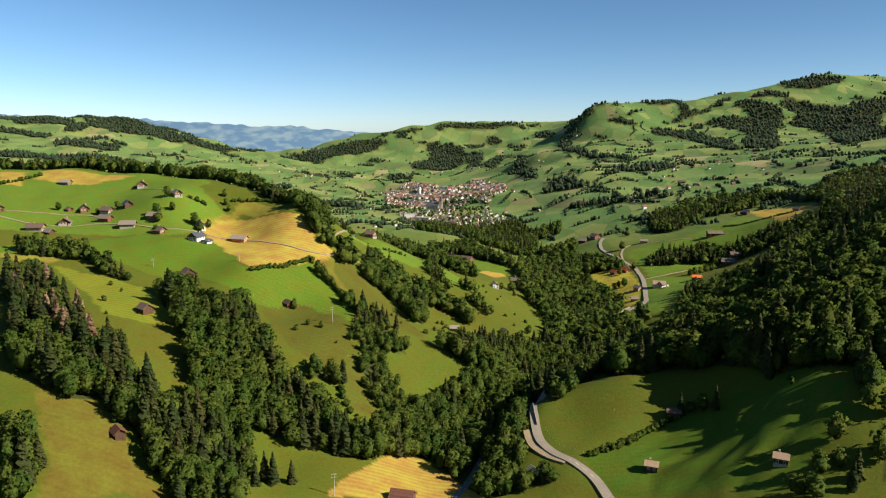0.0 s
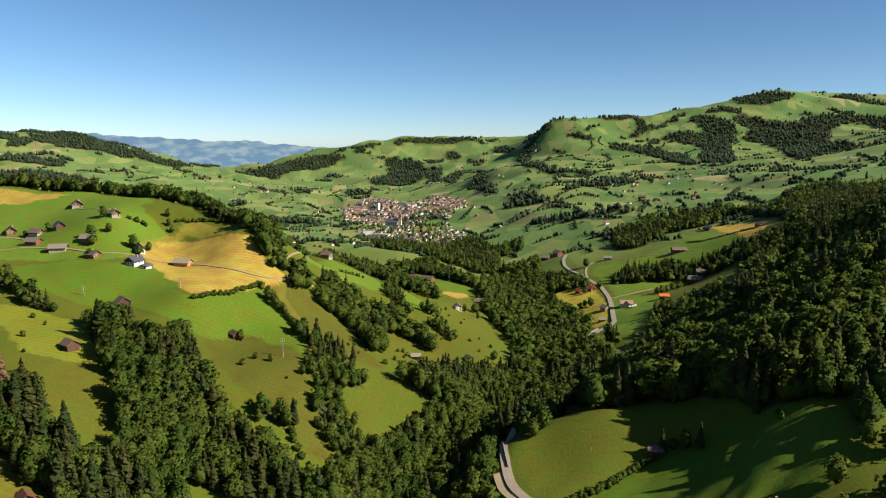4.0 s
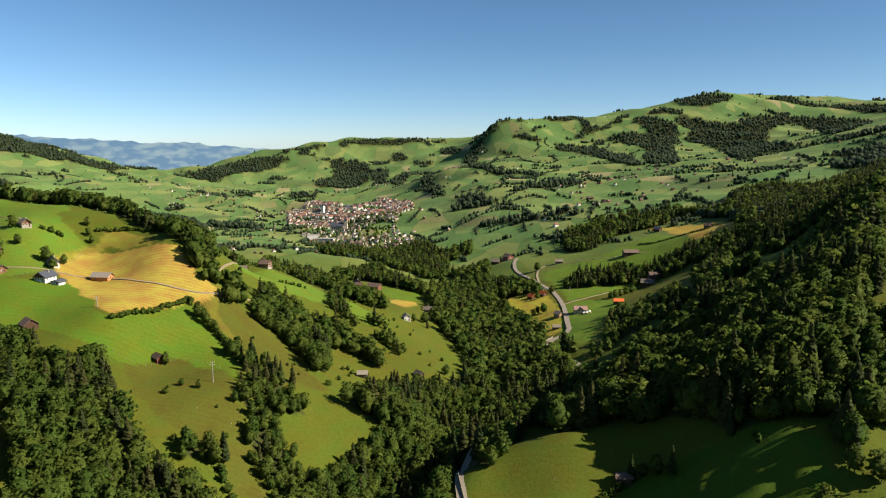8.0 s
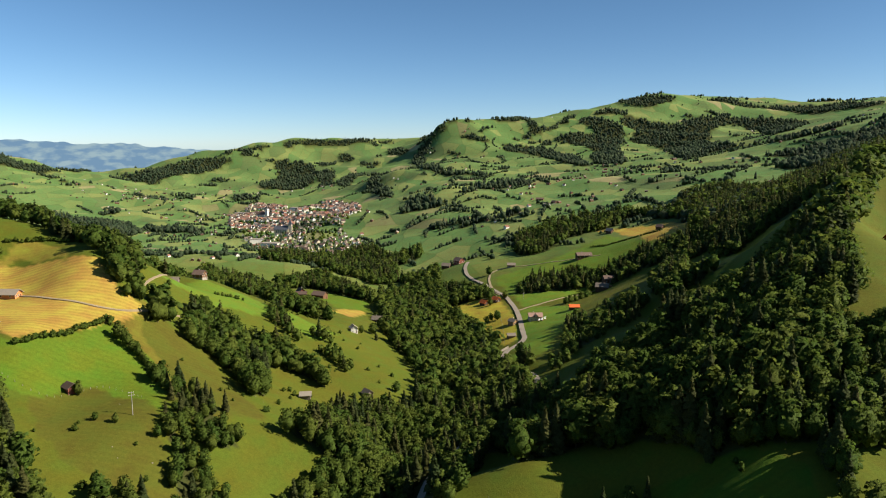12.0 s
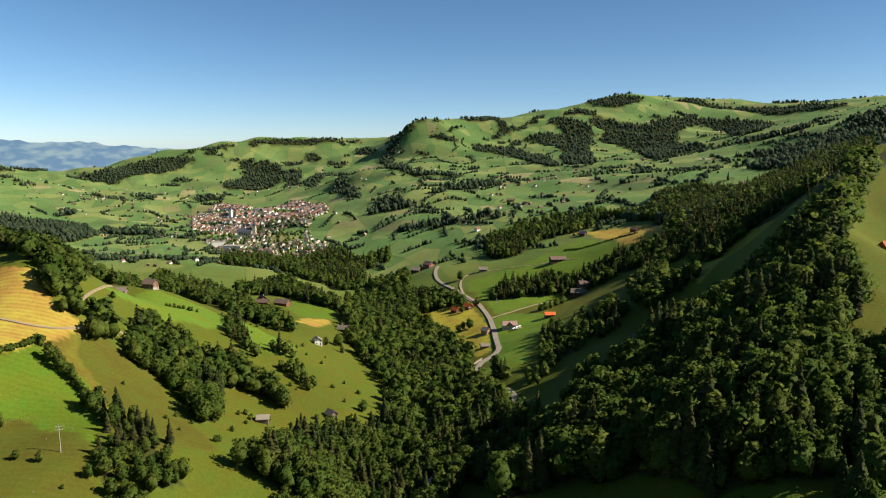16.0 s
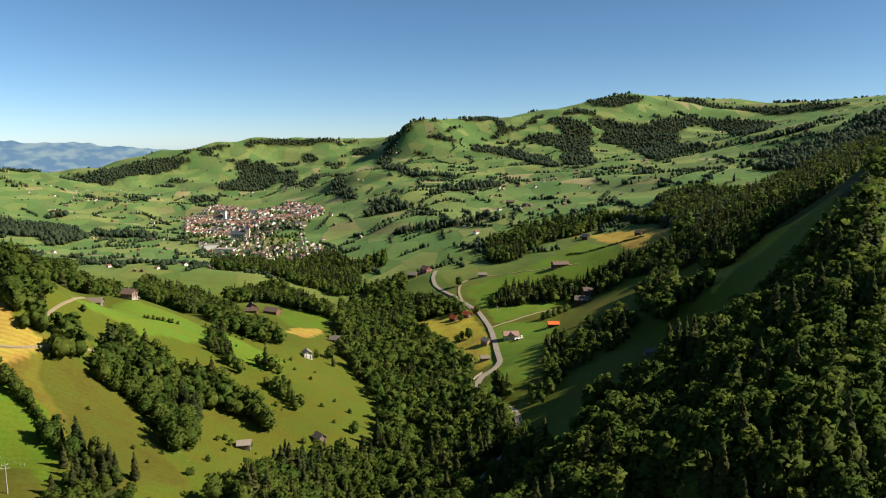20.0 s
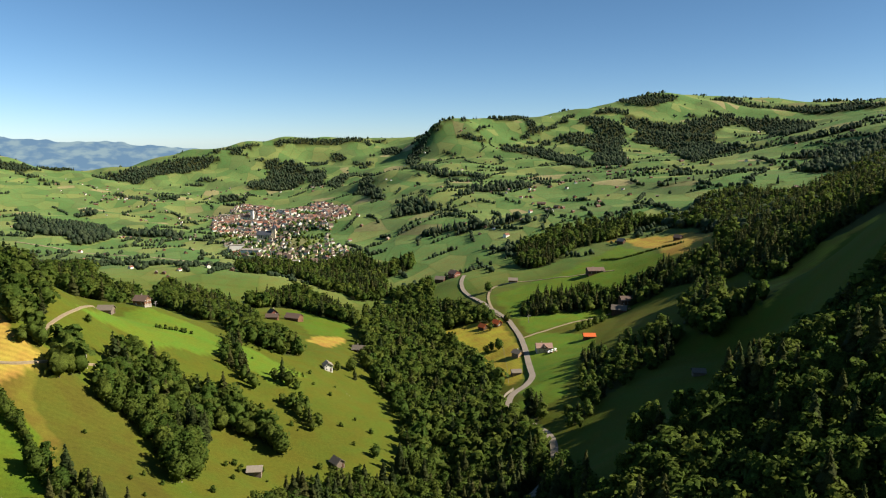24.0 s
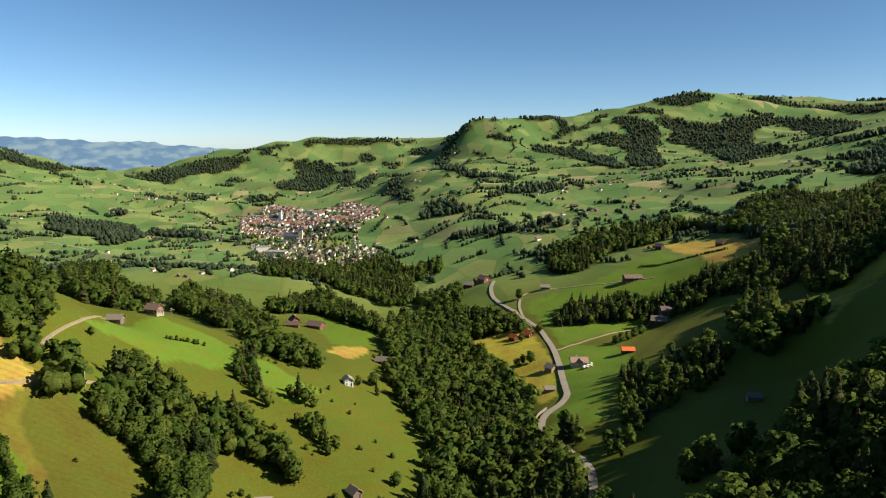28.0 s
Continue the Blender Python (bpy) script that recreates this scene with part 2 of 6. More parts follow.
# ---- the land: ridge, slope and valley lines (x, y, height), blended into one smooth sheet ----
LINES = {
    "stream": [(-60, 200, 104), (-25, 300, 99), (15, 395, 91), (48, 480, 86), (84, 560, 82), (128, 640, 80), (146, 720, 79), (158, 820, 76),
               (170, 930, 73), (172, 1110, 68), (190, 1300, 63), (120, 1500, 58), (40, 1900, 53), (-60, 2400, 46)],
    "left_bank": [(-60, 368, 106), (-20, 440, 94), (32, 552, 108), (12, 649, 110), (77, 678, 97), (96, 727, 93), (45, 808, 116),
                  (60, 900, 108), (35, 1043, 101), (120, 1099, 80)],
    "left_slope": [(-92, 366, 112), (-72, 470, 127), (-54, 550, 142), (-64, 704, 151), (-14, 791, 137), (-20, 900, 130), (-40, 1000, 118), (-30, 1250, 92)],
    "left_spur": [(-165, 339, 147), (-222, 374, 166), (-211, 489, 171), (-125, 564, 157), (-86, 532, 148)],
    "left_terrace": [(-380, 460, 195), (-302, 579, 190), (-212, 579, 178), (-161, 584, 180), (-117, 679, 188), (-199, 686, 191), (-229, 652, 196), (-308, 679, 205)],
    "left_top": [(-480, 650, 217), (-358, 726, 212), (-231, 745, 207), (-153, 726, 213), (-273, 736, 226), (-343, 810, 232), (-437, 824, 233), (-600, 800, 240)],
    "left_crest": [(-150, 765, 216), (-210, 810, 228), (-270, 850, 236), (-360, 880, 243), (-460, 900, 248), (-620, 900, 251)],
    "left_back": [(-116, 847, 168), (-91, 875, 164), (-125, 960, 140), (-220, 1010, 150), (-350, 1080, 160), (-560, 1130, 165), (-900, 1150, 190)],
    "left_far_foot": [(-138, 1454, 103), (-206, 1380, 110), (2, 1322, 100), (-60, 1500, 88), (-400, 1500, 92), (-700, 1700, 90), (-1100, 1900, 120)],
    "left_near": [(-300, 150, 170), (-420, 300, 195), (-600, 500, 220), (-150, 100, 130), (-800, 700, 250)],
    "road_bank": [(92, 330, 103), (78, 388, 106), (61, 430, 108), (61, 459, 107), (78, 502, 105), (112, 548, 104), (155, 590, 104), (190, 632, 103), (205, 675, 101),
                  (205, 720, 97), (203, 765, 94), (236, 815, 96), (256, 870, 94), (271, 925, 95), (280, 1010, 95), (279, 1120, 92), (278, 1210, 90), (290, 1285, 95)],
    "barn_meadow": [(118, 375, 109), (172, 338, 131), (145, 426, 121), (100, 300, 112), (262, 300, 142), (218, 385, 159), (330, 340, 150)],
    "knoll": [(82, 438, 116), (98, 456, 125), (128, 458, 132), (155, 450, 133), (150, 490, 130), (172, 520, 138), (110, 500, 114), (145, 545, 113)],
    "right_slope": [(203, 396, 152), (240, 397, 166), (238, 456, 178), (208, 467, 160), (212, 509, 160), (224, 543, 160), (250, 620, 136), (274, 727, 118)],
    # crest raised, partly out of view, until it shades the slope behind
    "right_ridge": [(296, 424, 186), (344, 485, 216), (365, 440, 200), (440, 490, 212), (470, 400, 185), (326, 500, 213), (342, 530, 214), (388, 578, 238), (425, 606, 250), (470, 648, 264), (520, 692, 278), (580, 735, 292), (440, 590, 240), (483, 623, 252), (560, 660, 276), (700, 680, 318)],
    "right_back": [(330, 620, 163), (380, 690, 164), (300, 690, 134), (420, 770, 174), (500, 760, 206), (560, 850, 214), (435, 885, 149), (330, 800, 128), (316, 867, 110), (397, 977, 110), (425, 955, 127)],
    "terrace": [(430, 1115, 130), (601, 1199, 159), (540, 1080, 172), (640, 1010, 212), (380, 1260, 110), (394, 1569, 124), (513, 1627, 159), (536, 1750, 145), (661, 1372, 172), (690, 1456, 186), (789, 1674, 186), (334, 1832, 121), (247, 1826, 85), (490, 2150, 161), (453, 2207, 172)],
    "upper_terrace": [(740, 1100, 222), (842, 1237, 225), (888, 1307, 222), (952, 1300, 239), (905, 1687, 222), (952, 1603, 240), (950, 2009, 223), (1186, 2183, 238), (980, 1120, 272), (1380, 1500, 312), (1388, 1955, 300), (1210, 1708, 246)],
    "right_far": [(850, 800, 320), (1300, 1100, 370), (1742, 2205, 372), (1660, 1700, 395), (2100, 2100, 440), (2600, 2600, 470), (450, 280, 150), (700, 400, 225), (900, 250, 280), (1100, 500, 380)],
    "bank_over_town": [(270, 2500, 112), (300, 2900, 122)],
    "valley_floor": [(-250, 1750, 62), (-600, 2000, 58), (-525, 2151, 72), (-409, 2327, 38), (-304, 2456, 48), (-111, 2727, 42), (100, 2600, 60), (-631, 3200, 76), (-300, 3300, 66), (0, 3200, 66), (-1000, 2800, 90), (-997, 3371, 138), (-254, 3820, 88), (-500, 4000, 100), (-900, 4200, 120), (-950, 4700, 122)],
    "hill_foot": [(-9, 3600, 90), (283, 3073, 126), (400, 2942, 190), (470, 2700, 175), (700, 2500, 190)],
    "middle_hill": [(-924, 4600, 152), (-804, 4600, 183), (-526, 4600, 256), (-210, 4600, 305), (-16, 4600, 327), (233, 4600, 345), (488, 4600, 334), (662, 4600, 334), (804, 4600, 340), (17, 4100, 160), (144, 4400, 240), (-330, 4250, 165), (400, 4000, 200), (640, 3500, 215), (560, 4300, 265)],
    "cliff_hill": [(690, 3850, 268), (742, 3850, 378), (800, 3850, 412), (940, 3850, 420), (1212, 3900, 440), (1453, 4017, 452), (1600, 3980, 480), (1926, 4000, 547), (2095, 4050, 585),
                   (2534, 4150, 583), (2694, 4150, 558), (3316, 4000, 534), (3475, 3900, 556), (3508, 3600, 560)],
    "cliff_flank": [(809, 3017, 221), (1117, 3600, 318), (1411, 3300, 290), (1724, 3345, 328), (2048, 3618, 443), (2300, 3300, 380), (1500, 2700, 262), (1856, 3035, 306), (2000, 2700, 330), (1000, 2700, 222)],
    "behind": [(-1500, 4900, 110), (-500, 4980, 150), (0, 5000, 210), (600, 5000, 230), (1250, 4600, 300), (1800, 4750, 380), (2500, 4800, 420), (3400, 4700, 420), (-2300, 4900, 180)],
    "left_mountain": [(-2638, 4300, 335), (-2302, 4300, 335), (-1980, 4300, 355), (-1764, 4300, 325), (-1466, 4300, 242), (-1204, 4200, 171),
                      (-2032, 3300, 258), (-1646, 3300, 232), (-1263, 3000, 170), (-1318, 2300, 158), (-1800, 2500, 220), (-1250, 3600, 140)],
    "rim": [(-3500, 3000, 400), (-3000, 1000, 420), (-2000, 1300, 330), (-1500, -500, 380), (0, -1500, 300), (0, -400, 150), (1500, -500, 480),
            (3000, 500, 600), (3500, 2000, 600), (-4500, 0, 500), (0, -4500, 600), (4500, -500, 700), (-800, -100, 300)],
}
KNOTS = np.array([k for line in LINES.values() for k in line], float)


def spread(d):
    """Kernel of the blend: nearly linear with distance, rounded over some 25 m."""
    return -np.sqrt(d * d + 625.0)


def solve_land():
    d = np.hypot(KNOTS[:, None, 0] - KNOTS[None, :, 0], KNOTS[:, None, 1] - KNOTS[None, :, 1])
    n = len(KNOTS)
    a = np.zeros((n + 1, n + 1))
    a[:n, :n] = spread(d) - 1.5 * np.eye(n)
    a[n, :n] = a[:n, n] = 1
    return np.linalg.solve(a, np.append(KNOTS[:, 2], 0))


LAND = solve_land()


def height(x, y):
    """Height of the bare ground at arrays of places."""
    x, y = np.asarray(x, float), np.asarray(y, float)
    fx, fy = x.ravel(), y.ravel()
    out = np.concatenate([spread(np.hypot(fx[i : i + 4000, None] - KNOTS[:, 0], fy[i : i + 4000, None] - KNOTS[:, 1])) @ LAND[:-1] for i in range(0, fx.size, 4000)]).reshape(x.shape) + LAND[-1]
    # small swells of the meadows, and broken ground far off
    out += 0.9 * np.sin(x / 23 + 1.7 * np.sin(y / 41)) * np.sin(y / 31 + 1.1 * np.sin(x / 37))
    out += 0.4 * np.sin(x / 7.3 + 1.9 * np.sin(y / 19)) * np.sin(y / 8.9 + 1.4 * np.sin(x / 23))
    far = np.clip((np.hypot(x, y) - 1150) / 1800, 0, 1)
    out += far * (9 * np.sin(x / 97 + 2 * np.sin(y / 170)) * np.sin(y / 120 + 1.3 * np.sin(x / 140)) + 5 * np.sin(x / 43 + y / 61))
    # rills that run down the barn meadow
    rill = np.exp(-(((x - 165) / 48) ** 2 + ((y - 372) / 42) ** 2) ** 2)
    w = (0.62 * x - 0.78 * y) + 3.5 * np.sin((x + y) / 15) + 2 * np.sin((x - 0.3 * y) / 9)
    out += rill * (1.9 * np.abs(np.sin(w / 7.5)) + 0.8 * np.sin(w / 2.3 + 1) * (0.5 + 0.5 * np.sin((x + y) / 8)) + 1.9 * np.sin(w / 14 + 2))
    return out


# ---- where woods and fields lie, as outlines in plan ----
def inside(x, y, outline):
    """Which of the places lie within an outline."""
    res = np.zeros(np.shape(x), bool)
    n = len(outline)
    for i in range(n):
        (x0, y0), (x1, y1) = outline[i - 1], outline[i]
        if y0 == y1:
            continue
        cross = (y0 > y) != (y1 > y)
        res ^= cross & (x < (x1 - x0) * (y - y0) / (y1 - y0) + x0)
    return res


def to_line(x, y, line):
    """Distance from places to a polyline, and how far along it they lie (0 to 1)."""
    best, along = np.full(np.shape(x), 1e9), np.zeros(np.shape(x))
    for i in range(len(line) - 1):
        (x0, y0), (x1, y1) = line[i][:2], line[i + 1][:2]
        q = ((x - x0) * (x1 - x0) + (y - y0) * (y1 - y0)) / max((x1 - x0) ** 2 + (y1 - y0) ** 2, 1e-9)
        q = np.clip(q, 0, 1)
        d = np.hypot(x - x0 - q * (x1 - x0), y - y0 - q * (y1 - y0))
        along = np.where(d < best, (i + q) / (len(line) - 1), along)
        best = np.minimum(best, d)
    return best, along


WOODS = {
    "gully_trees": [(228, 384), (240, 380), (238, 362), (226, 358)],
    "shade_trees": [(208, 566), (225, 640), (240, 672), (290, 700), (350, 725), (410, 750), (450, 745), (425, 700), (370, 665), (320, 632), (285, 606), (240, 580)],
    "mid_clump": [(-97, 467), (-91, 477), (-78, 475), (-64, 473), (-66, 463), (-78, 458), (-90, 455)],
    "pylon_wood": [(-74, 538), (-63, 538), (-50, 521), (-38, 504), (-23, 486), (-10, 468), (-18, 444), (-34, 447), (-51, 466), (-63, 486), (-64, 507), (-72, 519)],
    "corner_trees": [(222, 345), (237, 358), (215, 305), (190, 290), (205, 320)],
    "slope_wood": [(286, 819), (303, 832), (309, 826), (300, 793), (330, 825), (349, 855), (330, 806), (352, 833), (367, 830), (356, 787), (351, 762), (319, 729), (306, 722), (300, 743), (282, 714), (260, 694), (251, 703), (236, 683), (224, 673), (219, 686), (222, 700), (241, 712), (258, 758)],
    "lane_trees": [(291, 923), (312, 940), (315, 916), (328, 913), (328, 900), (309, 901), (288, 909)],
    "roadside_wood": [(186, 1343), (248, 1330), (239, 1243), (198, 1244), (180, 1299)],
    "lower_gorge_wood": [(8, 592), (27, 626), (46, 642), (60, 656), (73, 654), (96, 666), (107, 644)],
    "hut_trees": [(15, 774), (26, 789), (34, 772), (48, 779), (55, 776), (74, 810), (79, 842), (88, 847), (84, 805), (71, 789), (53, 773), (48, 765), (41, 763)],
    "left_wood": [(-323, 508), (-309, 538), (-260, 479), (-222, 432), (-195, 423), (-180, 402), (-159, 385), (-150, 370), (-156, 348), (-172, 340), (-185, 358), (-196, 349), (-210, 359), (-230, 368), (-249, 385)],
    "lower_wood": [(-184, 359), (-154, 381), (-147, 397), (-111, 424), (-82, 441), (-51, 420), (-23, 419), (-48, 391), (-74, 393), (-100, 389), (-114, 393), (-102, 369), (-98, 332), (-88, 326), (-123, 303), (-142, 318), (-163, 341)],
    "strip_wood": [(-223, 533), (-216, 562), (-176, 520), (-157, 545), (-136, 510), (-113, 465), (-102, 448), (-82, 441), (-109, 413), (-145, 391), (-160, 424), (-179, 459)],
    "corner_wood": [(-205, 310), (-193, 316), (-180, 301), (-173, 279), (-181, 270)],
    "long_wood": [(-82, 677), (-82, 698), (-76, 739), (-64, 751), (-60, 733), (-48, 746), (-39, 736), (-25, 726), (-11, 731), (-4, 723), (12, 709), (23, 703), (31, 674), (28, 666), (17, 674), (4, 684), (-7, 687), (-14, 681), (-14, 646), (-11, 620), (-19, 602), (-25, 599), (-31, 612), (-40, 633), (-51, 648), (-61, 655), (-71, 661), (-79, 663)],
    "shelter_wood": [(-323, 1344), (-397, 1639), (-299, 1508), (-231, 1298), (-186, 1198), (-165, 1214), (-138, 1131), (-149, 1118), (-182, 1165), (-202, 1169), (-222, 1164), (-254, 1208), (-293, 1270)],
    "gully_wood": [(-21, 803), (-19, 873), (-10, 864), (-2, 790), (8, 752), (26, 744), (41, 742), (52, 718), (53, 711), (41, 705), (35, 730), (23, 743), (11, 747), (-1, 753), (-11, 778), (-18, 780)],
    "clump": [(-101, 660), (-99, 671), (-104, 686), (-101, 697), (-93, 698), (-87, 691), (-82, 682), (-86, 670), (-91, 663)],
    "hedge_wood": [(-115, 630), (-102, 622), (-86, 600), (-78, 589), (-55, 572), (-35, 548), (-20, 528), (-42, 517), (-60, 537), (-76, 567), (-93, 597), (-105, 609), (-116, 621)],
    "hill_wood": [(-131, 690), (-114, 700), (-118, 745), (-130, 790), (-152, 830), (-190, 850), (-160, 790), (-135, 740)],
    "hill_foot_wood": [(-150, 880), (-120, 905), (-95, 960), (-150, 1010), (-230, 1040), (-330, 1080), (-330, 1050), (-220, 990)],
    "gorge_wood": [(124, 1161), (175, 1205), (210, 1221), (247, 1166), (271, 1080), (273, 1037), (242, 1027), (209, 1061), (206, 988), (222, 951), (214, 898), (220, 840), (199, 774), (187, 727), (195, 680), (189, 653), (168, 625), (150, 624), (128, 644), (107, 644), (93, 646), (95, 686), (106, 728), (105, 759), (98, 806), (100, 865), (94, 916), (109, 1009)],
    "gorge_wood_low": [(-6, 553), (35, 643), (62, 649), (96, 657), (158, 694), (193, 743), (225, 750), (168, 502), (143, 496), (119, 518), (85, 449), (66, 449), (52, 422), (51, 397), (68, 389), (65, 369), (36, 367), (24, 365), (5, 390), (-9, 420), (-29, 414), (-52, 426), (-36, 459), (-10, 499), (20, 534)],
    "right_wood": [(115, 464), (139, 517), (161, 515), (185, 530), (215, 540), (245, 556), (285, 580), (325, 600), (355, 592), (385, 585), (420, 603), (470, 645), (520, 690), (545, 680), (480, 625), (411, 566), (392, 546), (385, 525), (372, 490), (345, 455), (325, 425), (298, 396), (270, 374), (255, 378), (237, 386), (223, 394), (205, 405), (196, 412), (190, 434), (178, 450), (164, 452), (159, 466), (140, 468)],
    "far_slope_wood": [(293, 1034), (332, 1093), (366, 1088), (395, 1074), (415, 1042), (450, 1033), (487, 1040), (513, 1010), (541, 1001), (569, 1013), (596, 985), (730, 1093), (791, 1123), (547, 843), (513, 835), (478, 830), (453, 817), (486, 882), (462, 883), (456, 924), (447, 959), (423, 948), (415, 966), (395, 997), (354, 1011), (314, 1015), (299, 1023)],
    "terrace_wood": [(417, 1419), (457, 1413), (507, 1453), (570, 1447), (615, 1404), (649, 1413), (663, 1347), (689, 1310), (750, 1399), (821, 1416), (844, 1384), (827, 1284), (726, 1136), (663, 1114), (629, 1130), (648, 1233), (648, 1320), (613, 1344), (562, 1309), (516, 1309), (482, 1305), (418, 1253), (384, 1260), (377, 1295)],
    "town_gorge_wood": [(-70, 1547), (-30, 1720), (19, 1610), (72, 1622), (130, 1698), (177, 1671), (195, 1551), (266, 1566), (252, 1490), (189, 1442), (188, 1334), (165, 1302), (126, 1270), (107, 1324), (77, 1322), (42, 1449), (2, 1459), (-44, 1388)],
    "crest_wood": [(-128, 690), (-116, 700), (-135, 740), (-165, 790), (-205, 835), (-270, 880), (-360, 912), (-460, 930), (-620, 935), (-620, 912), (-460, 905), (-360, 885), (-270, 850), (-215, 805), (-170, 765), (-145, 725)],
    "row_wood": [(-365, 593), (-352, 622), (-313, 612), (-274, 580), (-242, 549), (-266, 553), (-303, 583), (-354, 574)],
    "lane_clump": [(-116, 671), (-119, 674), (-119, 685), (-113, 691), (-106, 685), (-110, 677)],
    "farm_row": [(-131, 1127), (-135, 1209), (-129, 1261), (-112, 1215), (-87, 1215), (-52, 1172), (-24, 1071), (-4, 1021), (3, 973), (-11, 906), (-24, 901), (-38, 998), (-55, 979), (-92, 1067), (-119, 1099)],
    "gully_head": [(-21, 876), (-7, 829), (-7, 907), (2, 925), (20, 919), (42, 884), (45, 865), (35, 846), (19, 846), (7, 849), (-6, 854)],
    "ledge_wood": [(-32, 1162), (-6, 1233), (42, 1297), (74, 1242), (113, 1167), (118, 1058), (132, 1028), (174, 1032), (162, 964), (136, 957), (119, 981), (104, 1010), (105, 1064), (83, 1095), (61, 1135), (26, 1181), (-2, 1150)],
    "barn_wood": [(389, 836), (426, 877), (441, 875), (445, 859), (395, 765), (410, 765), (407, 743), (406, 733), (392, 727), (390, 749), (376, 742), (363, 737), (356, 754), (368, 789)],
    "upper_slope_wood": [(537, 1018), (506, 888), (451, 792), (488, 816), (533, 833), (559, 824), (574, 810), (569, 783), (624, 822), (706, 876), (901, 1043), (1420, 1549), (1193, 1447), (967, 1307), (801, 1199), (833, 1367), (742, 1352), (695, 1329), (638, 1158)],
}
FIELDS = {
    "tan_b": [(-213, 357), (-206, 366), (-192, 368), (-172, 350), (-146, 323), (-129, 311), (-175, 282), (-182, 312), (-200, 333)],
    "fresh_a": [(-480, 640), (-330, 660), (-250, 655), (-238, 700), (-232, 755), (-262, 775), (-280, 850), (-400, 885), (-600, 900), (-620, 700)],
    "fresh_d": [(-105, 760), (-100, 850), (-85, 870), (-40, 860), (10, 830), (45, 800), (20, 770), (-20, 800), (-60, 765)],
    "fresh_c": [(206, 740), (249, 881), (275, 940), (294, 957), (335, 905), (312, 850), (275, 806), (245, 756), (217, 725)],
    "fresh_b": [(288, 960), (300, 1150), (419, 1183), (544, 1271), (500, 1050), (450, 1040), (400, 1015), (380, 990)],
    "tan_a": [(-128, 673), (-105, 689), (-92, 655), (-76, 600), (-60, 575), (-84, 585), (-98, 612), (-119, 641)],
    "hay_a": [(-245, 703), (-230, 748), (-147, 721), (-124, 687), (-100, 673), (-116, 639), (-164, 588), (-186, 615)],
    "hay_c": [(-62, 355), (-33, 418), (-16, 428), (6, 402), (24, 373), (-61, 350)],
    "mown_d": [(205, 1075), (262, 1060), (272, 1010), (264, 931), (254, 905), (250, 870), (232, 825), (218, 819), (223, 932), (215, 990)],
    "hay_e": [(536, 1317), (583, 1286), (637, 1224), (610, 1086), (572, 1031), (549, 1027), (515, 1044), (502, 1060), (540, 1172), (553, 1264)],
    "hay_f": [(47, 941), (54, 974), (89, 1001), (90, 985), (72, 940), (63, 932)],
    "hay_strip": [(418, 766), (466, 812), (494, 825), (539, 839), (566, 832), (577, 813), (570, 791), (559, 782), (542, 773), (539, 799), (506, 798), (430, 739), (401, 727)],
    "lush_a": [(-420, 560), (-330, 640), (-292, 655), (-208, 650), (-165, 583), (-116, 637), (-86, 607), (-72, 548), (-110, 572), (-143, 549), (-175, 560), (-213, 577), (-243, 575), (-300, 600), (-350, 570)],
    "lush_b": [(23, 1155), (108, 1131), (96, 1008), (49, 983)],
    "grass_c": [(84, 400), (148, 424), (211, 411), (221, 370), (218, 353), (169, 320), (91, 360)],
    "strip_pale": [(-368, 581), (-342, 585), (-317, 587), (-318, 565), (-329, 553), (-359, 566)],
    "lime_a": [(-315, 564), (-279, 559), (-250, 550), (-224, 529), (-195, 490), (-194, 478), (-228, 469), (-262, 507)],
    "hay_h": [(-480, 837), (-494, 885), (-458, 884), (-370, 858), (-410, 827)],
    "hay_i": [(-539, 868), (-508, 873), (-481, 808), (-505, 811)],
    "strip_back": [(-249, 708), (-214, 754), (-165, 725), (-193, 769), (-221, 782), (-224, 771)],
    "olive_a": [(-143, 549), (-110, 572), (-79, 550), (-62, 505), (-51, 472), (-43, 454), (-62, 452), (-79, 478), (-99, 482), (-124, 504)],
    "olive_b": [(-105, 651), (-86, 674), (-56, 658), (-15, 567), (-46, 547), (-76, 599)],
}

